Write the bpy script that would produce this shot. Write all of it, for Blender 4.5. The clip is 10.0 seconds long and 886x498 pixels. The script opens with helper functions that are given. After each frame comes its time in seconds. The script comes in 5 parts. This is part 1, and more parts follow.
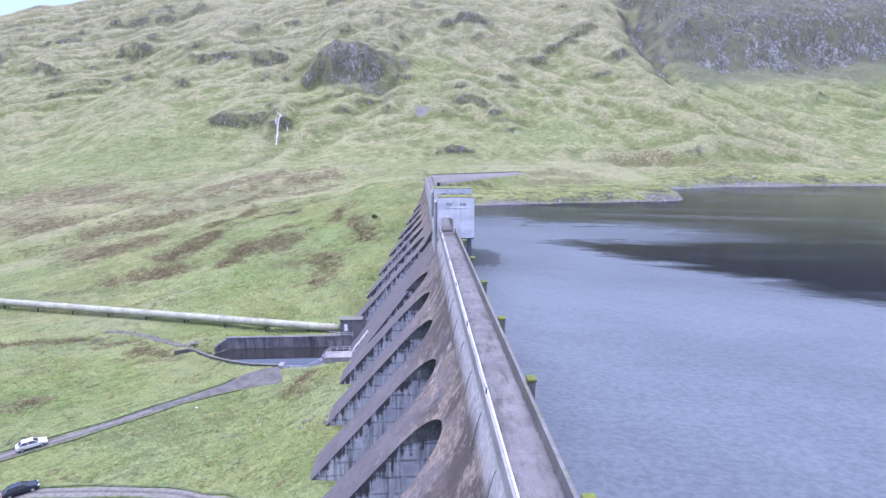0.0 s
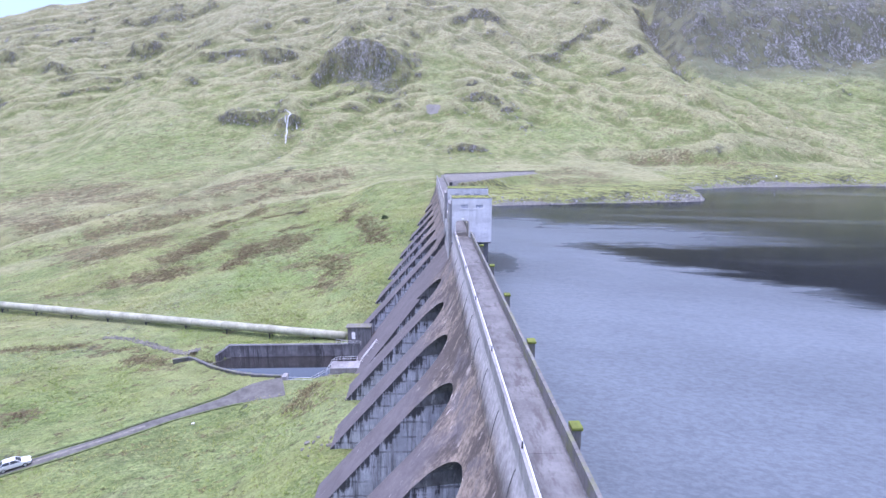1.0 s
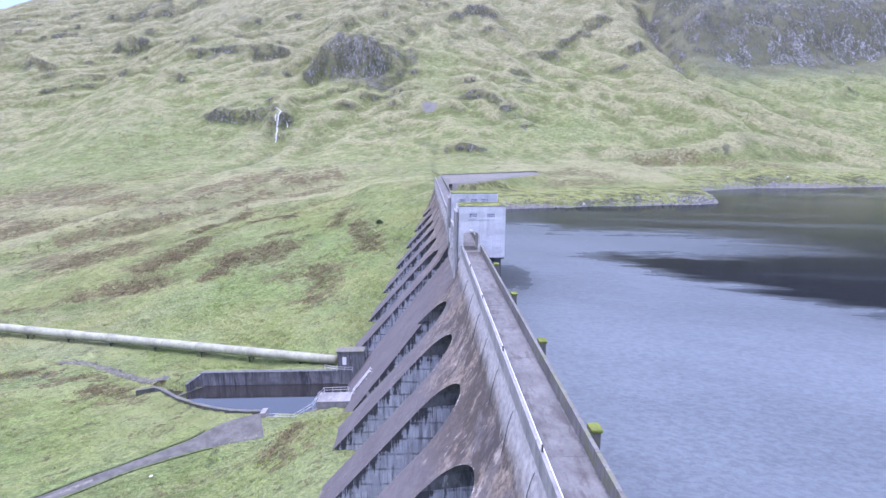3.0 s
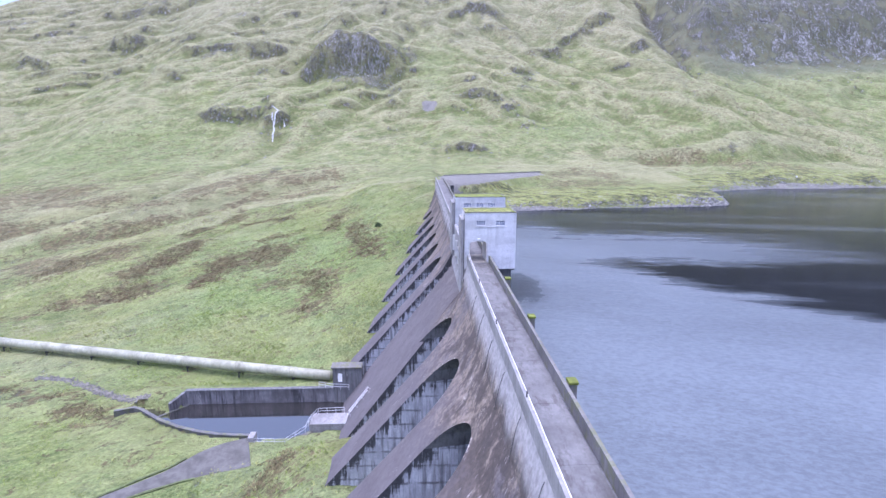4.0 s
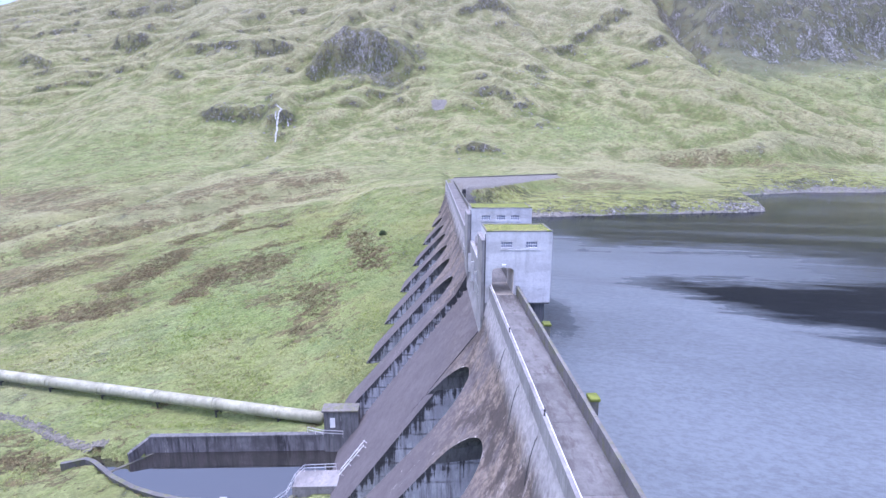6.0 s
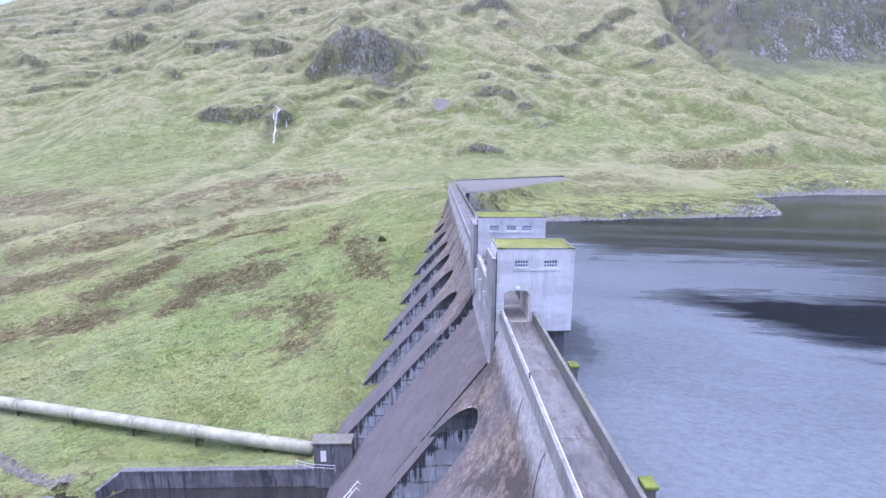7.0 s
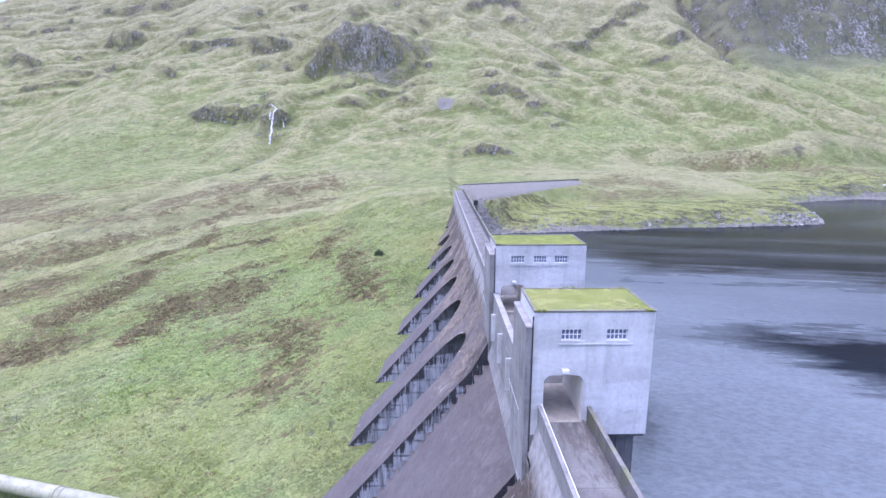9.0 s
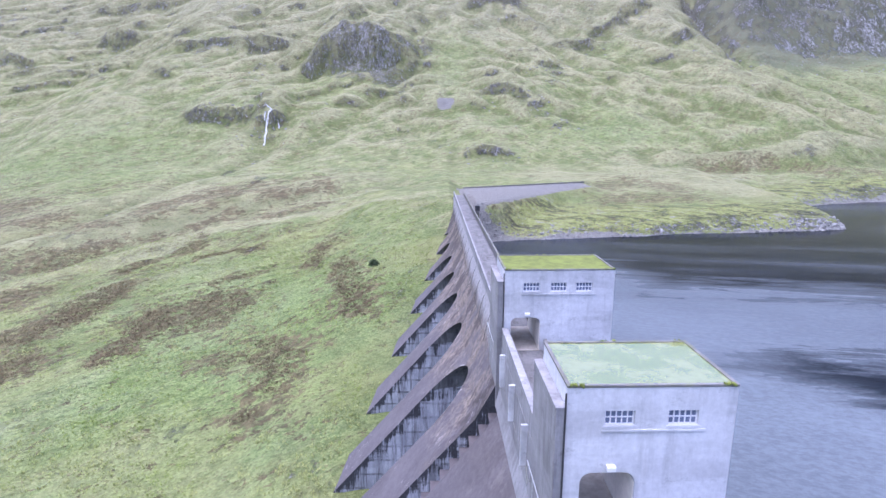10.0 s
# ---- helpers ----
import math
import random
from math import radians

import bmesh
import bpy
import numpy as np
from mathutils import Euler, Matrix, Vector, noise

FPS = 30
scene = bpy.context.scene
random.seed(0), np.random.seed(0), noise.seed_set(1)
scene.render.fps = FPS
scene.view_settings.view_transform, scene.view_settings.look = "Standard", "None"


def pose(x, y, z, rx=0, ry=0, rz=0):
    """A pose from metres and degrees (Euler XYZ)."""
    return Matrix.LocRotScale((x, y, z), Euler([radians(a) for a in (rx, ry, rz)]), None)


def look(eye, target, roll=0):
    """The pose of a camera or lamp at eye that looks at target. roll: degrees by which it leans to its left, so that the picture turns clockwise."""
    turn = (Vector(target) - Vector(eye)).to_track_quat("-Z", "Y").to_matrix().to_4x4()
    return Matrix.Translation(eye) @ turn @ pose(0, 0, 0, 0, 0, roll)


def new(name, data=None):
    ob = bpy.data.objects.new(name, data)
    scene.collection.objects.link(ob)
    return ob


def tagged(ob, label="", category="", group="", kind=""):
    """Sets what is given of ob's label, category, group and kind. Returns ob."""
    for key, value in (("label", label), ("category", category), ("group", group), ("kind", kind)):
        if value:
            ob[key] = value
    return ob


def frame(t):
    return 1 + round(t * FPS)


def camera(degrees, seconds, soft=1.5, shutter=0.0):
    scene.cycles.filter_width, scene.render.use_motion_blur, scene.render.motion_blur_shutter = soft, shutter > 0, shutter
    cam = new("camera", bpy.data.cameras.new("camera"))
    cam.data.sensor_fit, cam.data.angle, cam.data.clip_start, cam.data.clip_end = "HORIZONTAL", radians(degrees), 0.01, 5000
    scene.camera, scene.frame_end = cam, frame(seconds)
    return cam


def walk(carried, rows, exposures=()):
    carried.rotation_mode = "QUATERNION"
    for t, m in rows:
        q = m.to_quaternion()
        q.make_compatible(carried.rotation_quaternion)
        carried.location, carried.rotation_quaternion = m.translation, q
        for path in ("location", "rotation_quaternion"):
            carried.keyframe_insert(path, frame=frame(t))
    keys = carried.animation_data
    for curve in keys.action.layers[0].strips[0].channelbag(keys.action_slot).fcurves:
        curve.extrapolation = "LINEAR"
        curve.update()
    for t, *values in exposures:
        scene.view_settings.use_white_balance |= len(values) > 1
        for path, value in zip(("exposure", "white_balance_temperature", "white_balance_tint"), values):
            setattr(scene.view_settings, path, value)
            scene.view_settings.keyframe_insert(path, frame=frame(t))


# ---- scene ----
cam = camera(80.7, 10.0, soft=1.5)
PATH = [
    (0, (-6.475, -106.977, 19.57), (-6.37, -105.025, 19.152), 0.1),
    (0.5, (-6.691, -102.912, 19.204), (-6.606, -100.959, 18.785), 0.0),
    (1, (-6.971, -99.124, 18.996), (-6.904, -97.17, 18.575), 0.1),
    (1.5, (-7.38, -95.378, 18.921), (-7.324, -93.423, 18.498), 0.1),
    (2, (-7.774, -91.86, 18.838), (-7.722, -89.906, 18.415), 0.2),
    (2.5, (-8.007, -87.883, 18.652), (-7.926, -85.93, 18.23), 0.2),
    (4, (-8.607, -75.825, 18.596), (-8.517, -73.873, 18.171), 0.1),
    (4.5, (-8.765, -71.636, 18.457), (-8.679, -69.683, 18.033), 0.2),
    (5, (-8.646, -67.443, 18.364), (-8.572, -65.489, 17.94), 0.1),
    (5.5, (-8.618, -63.007, 18.215), (-8.555, -61.054, 17.791), 0.1),
    (7, (-8.581, -49.93, 18.283), (-8.53, -47.976, 17.862), 0.1),
    (7.5, (-8.576, -45.09, 18.166), (-8.532, -43.135, 17.746), 0.0),
    (8, (-8.454, -40.81, 18.197), (-8.416, -38.855, 17.776), 0.1),
    (8.5, (-8.388, -36.147, 18.257), (-8.353, -34.191, 17.838), 0.1),
    (9, (-8.201, -31.113, 18.249), (-8.168, -29.158, 17.83), -0.0),
    (9.5, (-8.104, -26.556, 18.495), (-8.072, -24.6, 18.076), -0.1),
    (10, (-7.821, -21.328, 18.374), (-7.789, -19.372, 17.957), -0.1),
]
walk(cam, [(t, look(eye, target, roll)) for t, eye, target, roll in PATH], exposures=[(0.0, 1.24, 5220, 26), (10.0, 1.24, 5220, 26)])

# ---- sky and sun: a bright overcast day ----
SUN_ELEVATION, SUN_TURN = 82.0, 250.0
world = bpy.data.worlds.new("world")
scene.world = world
world.use_nodes = True
wn = world.node_tree
sky = wn.nodes.new("ShaderNodeTexSky")
sky.sky_type, sky.sun_disc = "NISHITA", False
sky.sun_elevation, sky.sun_rotation = radians(SUN_ELEVATION), radians(SUN_TURN)
sky.air_density, sky.dust_density, sky.ozone_density = 1.0, 5.0, 1.0
wn.links.new(sky.outputs[0], wn.nodes["Background"].inputs[0])
wn.nodes["Background"].inputs[1].default_value = 0.15
sun = new("sun", bpy.data.lights.new("sun", "SUN"))
sun.data.energy, sun.data.angle, sun.data.color = 1.5, radians(100), (1.0, 0.97, 0.93)
away = Vector((math.sin(radians(SUN_TURN)) * math.cos(radians(SUN_ELEVATION)), math.cos(radians(SUN_TURN)) * math.cos(radians(SUN_ELEVATION)), math.sin(radians(SUN_ELEVATION))))
sun.matrix_world = look(away * 50, (0, 0, 0))


# ---- materials ----
class Mat:
    """Short hand for a node material."""

    def __init__(self, name, rough=0.9, metal=0.0, ior=1.5):
        self.m = bpy.data.materials.new(name)
        self.m.use_nodes = True
        self.t = self.m.node_tree
        self.b = self.t.nodes["Principled BSDF"]
        self.b.inputs["Roughness"].default_value, self.b.inputs["Metallic"].default_value = rough, metal
        self.b.inputs["IOR"].default_value = ior
        self.pos = self.t.nodes.new("ShaderNodeNewGeometry").outputs["Position"]

    def put(self, socket, value):
        if isinstance(value, bpy.types.NodeSocket):
            self.t.links.new(value, socket)
        elif value is not None:
            socket.default_value = value if not isinstance(value, tuple) or len(value) == 4 or socket.type == "VECTOR" else (*value, 1)

    def scaled(self, x, y, z, vec=None):
        n = self.t.nodes.new("ShaderNodeVectorMath")
        n.operation = "MULTIPLY"
        self.put(n.inputs[0], vec or self.pos)
        n.inputs[1].default_value = (x, y, z)
        return n.outputs[0]

    def turned(self, degrees, x, y, z=1.0):
        """World position turned about z, then scaled: x runs along the given bearing from +x."""
        n = self.t.nodes.new("ShaderNodeMapping")
        n.vector_type = "TEXTURE"
        self.put(n.inputs[0], self.pos)
        n.inputs["Rotation"].default_value = (0, 0, radians(degrees))
        return self.scaled(x, y, z, n.outputs[0])

    def noise(self, scale, detail=4, vec=None, rough=0.55, warp=0.0):
        n = self.t.nodes.new("ShaderNodeTexNoise")
        self.put(n.inputs["Vector"], vec or self.pos)
        n.inputs["Scale"].default_value, n.inputs["Detail"].default_value = scale, detail
        n.inputs["Roughness"].default_value, n.inputs["Distortion"].default_value = rough, warp
        return n.outputs[0]

    def cells(self, scale, vec=None, feature="F1"):
        n = self.t.nodes.new("ShaderNodeTexVoronoi")
        n.feature = feature
        self.put(n.inputs["Vector"], vec or self.pos)
        n.inputs["Scale"].default_value = scale
        return n.outputs[0]

    def step(self, value, a, b, lo=0.0, hi=1.0):
        n = self.t.nodes.new("ShaderNodeMapRange")
        n.interpolation_type = "SMOOTHSTEP"
        self.put(n.inputs[0], value)
        for k, v in zip((1, 2, 3, 4), (a, b, lo, hi)):
            n.inputs[k].default_value = v
        return n.outputs[0]

    def calc(self, op, a, b=0.0):
        n = self.t.nodes.new("ShaderNodeMath")
        n.operation = op
        self.put(n.inputs[0], a)
        self.put(n.inputs[1], b)
        return n.outputs[0]

    def mix(self, fac, a, b, how="MIX"):
        n = self.t.nodes.new("ShaderNodeMix")
        n.data_type, n.blend_type = "RGBA", how
        self.put(n.inputs[0], fac)
        self.put(n.inputs[6], a)
        self.put(n.inputs[7], b)
        return n.outputs[2]

    def attr(self, name):
        n = self.t.nodes.new("ShaderNodeAttribute")
        n.attribute_name = name
        return n.outputs["Fac"]

    def axis(self, k):
        n = self.t.nodes.new("ShaderNodeSeparateXYZ")
        self.put(n.inputs[0], self.pos)
        return n.outputs[k]

    def chance(self):
        return self.t.nodes.new("ShaderNodeObjectInfo").outputs["Random"]

    def island(self):
        return self.t.nodes.new("ShaderNodeNewGeometry").outputs["Random Per Island"]

    def bump(self, height, strength, distance):
        n = self.t.nodes.new("ShaderNodeBump")
        n.inputs["Strength"].default_value, n.inputs["Distance"].default_value = strength, distance
        self.put(n.inputs["Height"], height)
        self.put(self.b.inputs["Normal"], n.outputs[0])
        return self

    def color(self, c):
        self.put(self.b.inputs["Base Color"], c)
        return self

    def rough(self, r):
        self.put(self.b.inputs["Roughness"], r)
        return self


def ground_material():
    n = Mat("hill_grass", 0.95)
    n.b.inputs["Specular IOR Level"].default_value = 0.32
    mul, add = lambda a, b: n.calc("MULTIPLY", a, b), lambda a, b: n.calc("ADD", a, b)
    big, mid, fine = n.noise(0.012, 5, rough=0.6), n.noise(0.085, 6, rough=0.7), n.noise(0.9, 4, rough=0.75)
    streak = n.noise(0.16, 6, n.turned(37, 0.30, 1.5, 0.8), 0.72, 0.4)
    tuft = n.noise(2.2, 4, n.turned(20, 0.8, 1.1), 0.75)
    clump = n.step(n.noise(0.5, 5, n.turned(25, 0.7, 1.2), 0.8), 0.48, 0.66)
    green = n.mix(n.step(mid, 0.36, 0.64), (0.132, 0.180, 0.054), (0.228, 0.268, 0.088))
    straw = n.mix(n.step(fine, 0.3, 0.7), (0.265, 0.247, 0.140), (0.428, 0.398, 0.250))
    dry = add(n.step(add(mul(big, 0.45), add(mul(mid, 0.35), mul(streak, 0.35))), 0.53, 0.70), n.attr("dry"))
    dry = add(dry, mul(n.calc("SUBTRACT", streak, 0.5), 1.1))
    c = n.mix(n.calc("MINIMUM", n.calc("MAXIMUM", dry, 0.0), 0.85), green, straw)
    c = n.mix(mul(n.attr("lush"), n.step(mid, 0.3, 0.6, 0.35, 0.9)), c, n.mix(n.step(n.noise(0.05, 4, rough=0.6), 0.4, 0.62), (0.138, 0.232, 0.046), (0.172, 0.262, 0.084)))
    # higher slopes turn browner, and paler with haze put into the colour
    c = n.mix(n.step(add(n.axis(2), mul(big, 120)), 105, 220, 0.0, 0.75), c, (0.320, 0.288, 0.206))
    # damp hollows and rushes, with the relief's shade put into the dark tone
    damp = n.step(add(mul(n.noise(0.055, 6, n.turned(30, 0.6, 1.2), 0.75), 0.7), mul(fine, 0.3)), 0.53, 0.63)
    c = n.mix(mul(damp, 0.55), c, (0.070, 0.080, 0.026))
    c = n.mix(n.step(tuft, 0.30, 0.70), n.mix(0.45, c, (0.045, 0.055, 0.020)), n.mix(0.36, c, (0.38, 0.40, 0.17)))
    c = n.mix(mul(clump, 0.28), c, (0.055, 0.062, 0.026))
    c = n.mix(mul(n.attr("rush_shade"), n.step(fine, 0.3, 0.6, 0.25, 0.65)), c, (0.085, 0.102, 0.028))
    sward = n.step(n.noise(0.04, 5, n.turned(25, 0.6, 1.3), 0.65), 0.46, 0.60)
    c = n.mix(mul(mul(sward, n.step(n.axis(1), 150, 210, 1.0, 0.2)), 0.24), c, (0.30, 0.29, 0.11))
    # trodden lines, rush beds and bleached brows along the slope
    left = n.noise(0.30, 6, n.turned(24, 0.6, 1.2, 0.7), 0.75, 0.3)
    right = n.noise(0.26, 6, n.turned(-42, 0.42, 1.25, 0.7), 0.75, 0.3)
    line = n.mix(n.step(n.axis(0), -10, 70), left, right)
    far = n.step(n.axis(1), 120, 230)
    c = n.mix(mul(mul(n.step(line, 0.54, 0.62), far), 0.30), c, (0.072, 0.078, 0.034))
    c = n.mix(mul(mul(n.step(line, 0.47, 0.38), far), 0.25), c, (0.45, 0.41, 0.24))
    c = n.mix(mul(mul(n.step(n.noise(0.75, 4, rough=0.8), 0.57, 0.64), far), 0.42), c, (0.060, 0.064, 0.036))
    tussock = n.noise(0.42, 6, n.scaled(0.8, 1, 1), 0.86)
    c = n.mix(mul(mul(n.step(tussock, 0.54, 0.60), far), 0.40), c, (0.062, 0.068, 0.030))
    c = n.mix(mul(mul(n.step(tussock, 0.45, 0.39), far), 0.22), c, (0.50, 0.46, 0.28))
    c = n.mix(mul(n.attr("cliff"), 0.65), c, n.mix(n.step(fine, 0.3, 0.7), (0.075, 0.082, 0.055), (0.165, 0.168, 0.125)))
    # mossy ground and rock ribs behind the shore
    tide = n.noise(0.24, 8, n.scaled(0.5, 1.3, 1.0), 0.82, 0.4)
    mossy = n.mix(n.step(tide, 0.42, 0.52), (0.052, 0.050, 0.032), n.mix(n.step(fine, 0.35, 0.65), (0.165, 0.185, 0.045), (0.30, 0.32, 0.11)))
    mossy = n.mix(n.step(tide, 0.56, 0.62), mossy, (0.27, 0.26, 0.23))
    c = n.mix(mul(n.attr("shore"), 0.85), c, mossy)
    # heather
    wild = add(mul(n.calc("SUBTRACT", n.noise(0.34, 7, n.turned(30, 0.7, 1.2), 0.8, 0.5), 0.5), 5.0), mul(n.calc("SUBTRACT", fine, 0.5), 2.2))
    edge = add(n.attr("heather"), wild)
    brown = n.mix(n.step(n.noise(0.5, 4, rough=0.75), 0.35, 0.65), (0.062, 0.049, 0.025), (0.160, 0.118, 0.062))
    brown = n.mix(n.step(tuft, 0.45, 0.8), brown, (0.15, 0.15, 0.07))
    c = n.mix(mul(n.step(edge, 0.43, 0.55), 0.84), c, brown)
    # rock, broken by ledges of grass
    crack = n.noise(0.22, 7, n.scaled(1.2, 0.7, 0.35), 0.8)
    stone = n.mix(n.step(crack, 0.40, 0.60), (0.075, 0.073, 0.074), (0.200, 0.194, 0.188))
    glint = n.step(n.noise(0.26, 5, n.scaled(1.3, 0.5, 0.45), 0.8), 0.61, 0.68)
    stone = n.mix(mul(glint, 0.8), stone, (0.50, 0.49, 0.50))
    fleck = n.step(n.noise(0.55, 5, n.scaled(1.2, 0.8, 0.30), 0.8), 0.535, 0.575)
    stone = n.mix(mul(fleck, 0.85), stone, (0.62, 0.61, 0.64))
    stone = n.mix(mul(n.attr("cliff"), 0.35), stone, (0.22, 0.218, 0.215))
    slabs = n.step(n.noise(0.12, 6, n.scaled(1.2, 0.6, 0.5), 0.8), 0.47, 0.53)
    stone = n.mix(mul(n.attr("pale"), slabs), stone, (0.68, 0.67, 0.70))
    chips = n.step(n.noise(0.34, 8, n.scaled(1.3, 0.7, 0.45), 0.86), 0.515, 0.55)
    stone = n.mix(mul(mul(chips, n.attr("cliff")), 0.9), stone, (0.74, 0.73, 0.76))
    cleft = n.step(n.noise(0.20, 6, n.scaled(1.8, 0.7, 0.22), 0.75), 0.545, 0.60)
    stone = n.mix(mul(mul(cleft, n.attr("cliff")), 0.8), stone, (0.042, 0.042, 0.050))
    redge = add(n.attr("rock"), add(mul(n.calc("SUBTRACT", n.noise(0.05, 8, n.scaled(1, 0.8, 0.8), 0.85), 0.5), 3.4), mul(n.calc("SUBTRACT", crack, 0.5), 1.6)))
    bare = mul(n.step(redge, 0.36, 0.70), n.step(n.noise(0.50, 6, n.scaled(1, 1, 0.5), 0.8), 0.43, 0.57, 0.08, 1.0))
    c = n.mix(mul(bare, 0.94), c, stone)
    # gravel and shingle
    grit = n.mix(n.step(n.noise(2.0, 5, rough=0.85), 0.3, 0.7), (0.125, 0.119, 0.110), (0.27, 0.259, 0.245))
    gedge = add(n.attr("gravel"), mul(n.calc("SUBTRACT", n.noise(0.30, 6, rough=0.75), 0.5), 1.3))
    c = n.mix(n.step(gedge, 0.42, 0.62), c, grit)
    n.color(c)
    rough_rock = add(1.0, mul(bare, 4.0))
    high = add(mul(fine, 0.6), add(mul(tuft, 0.35), add(mul(clump, -0.25), mul(n.noise(0.25, 6, n.scaled(1, 0.7, 0.5), 0.78), rough_rock))))
    return n.bump(high, 0.9, 1.2).m


def concrete_material(name, dark, light, streak=0.5, brown=0.0, lift=0.0, white=0.0, black=0.0, scale=1.0, moss=0.0, rough=0.88, along=(1.0, 1.0, 0.12), slabs=0.0, drip_shade=0.0, blotch=0.0, bands=0.0):
    """Weathered concrete: cloudy tone, runs of stain down the surface, lift joints, lichen, lime, soot, and drips mixed
    with painted shade.
    """
    n = Mat(name, rough)
    cloud, fine = n.noise(0.35 * scale, 5, rough=0.65), n.noise(5.0 * scale, 4, rough=0.7)
    c = n.mix(n.step(cloud, 0.3, 0.7), dark, light)
    if bands:
        pour = n.noise(0.55, 4, n.scaled(0.16, 0.16, 0.9), 0.55)
        c = n.mix(n.calc("MULTIPLY", n.step(pour, 0.47, 0.54), bands), c, tuple(1.12 * v for v in light))
        worn = n.noise(0.9, 6, n.scaled(0.8, 0.8, 1.1), 0.75)
        c = n.mix(n.calc("MULTIPLY", n.step(worn, 0.56, 0.66), 0.45), c, tuple(0.62 * v for v in dark))
    if slabs:
        c = n.mix(n.calc("MULTIPLY", n.chance(), slabs), c, tuple(1.12 * v for v in light))
    runs = n.noise(1.6 * scale, 5, n.scaled(*along), 0.7)
    c = n.mix(n.calc("MULTIPLY", n.step(runs, 0.48, 0.72), streak), c, tuple(0.42 * v for v in dark))
    if brown:
        lichen = n.calc("ADD", n.step(n.axis(2), -19, -4, 0.0, 0.32), n.calc("ADD", n.calc("MULTIPLY", n.noise(0.22, 5, n.scaled(0.5, 1, 0.5), 0.7), 0.75), n.calc("MULTIPLY", runs, 0.25)))
        c = n.mix(n.calc("MULTIPLY", n.step(lichen, 0.60, 0.84), brown), c, n.mix(n.step(fine, 0.35, 0.65), (0.085, 0.062, 0.045), (0.205, 0.160, 0.118)))
    if lift:
        z = n.calc("ADD", n.axis(2), n.calc("MULTIPLY", n.noise(0.6, 2), 0.25))
        wave = n.calc("PINGPONG", z, lift / 2)
        line = n.step(wave, 0.04, 0.22, 1.0, 0.0)
        c = n.mix(n.calc("MULTIPLY", line, n.step(n.noise(0.7, 4, rough=0.7), 0.38, 0.6, 0.0, 0.75)), c, (0.045, 0.043, 0.05))
    if black:
        soot = n.calc("ADD", n.calc("MULTIPLY", n.noise(1.5, 5, n.scaled(1.0, 1.0, 0.07), 0.75), 0.75), n.calc("MULTIPLY", n.noise(0.35, 4, rough=0.7), 0.25))
        c = n.mix(n.calc("MULTIPLY", n.step(soot, 0.46, 0.62), black), c, (0.026, 0.026, 0.032))
    if blotch:
        dark_run = n.calc("ADD", n.calc("MULTIPLY", n.noise(0.55, 6, n.scaled(along[0] * 1.6, along[1], along[2] * 1.6), 0.75), 0.6), n.calc("MULTIPLY", n.noise(0.16, 5, rough=0.7), 0.4))
        c = n.mix(n.calc("MULTIPLY", n.step(dark_run, 0.49, 0.60), blotch), c, (0.050, 0.042, 0.040))
    # black drips from the edge; the dark under the arch heads is painted shade
    if drip_shade:
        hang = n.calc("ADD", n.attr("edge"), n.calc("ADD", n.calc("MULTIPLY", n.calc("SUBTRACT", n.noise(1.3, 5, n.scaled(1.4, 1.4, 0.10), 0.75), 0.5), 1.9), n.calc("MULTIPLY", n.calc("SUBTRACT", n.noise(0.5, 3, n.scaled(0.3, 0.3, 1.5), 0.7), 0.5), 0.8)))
        c = n.mix(n.calc("MULTIPLY", n.step(hang, 0.10, 0.30, 1.0, 0.0), drip_shade), c, (0.012, 0.012, 0.016))
    if white:
        lime = n.noise(0.9, 5, n.scaled(along[0], along[1], 0.10), 0.75)
        c = n.mix(n.calc("MULTIPLY", n.step(lime, 0.62, 0.72), white), c, (0.62, 0.60, 0.60))
    if moss:
        green = n.noise(0.8, 5, rough=0.7)
        c = n.mix(n.calc("MULTIPLY", n.step(green, 0.46, 0.62), moss), c, (0.135, 0.150, 0.035))
    n.color(n.mix(n.step(fine, 0.25, 0.75, 0.0, 0.25), c, tuple(0.5 * v for v in dark)))
    n.rough(n.step(cloud, 0.2, 0.8, rough - 0.12, min(1.0, rough + 0.06)))
    return n.bump(n.calc("ADD", fine, n.calc("MULTIPLY", runs, 0.6)), 0.35, 0.06).m


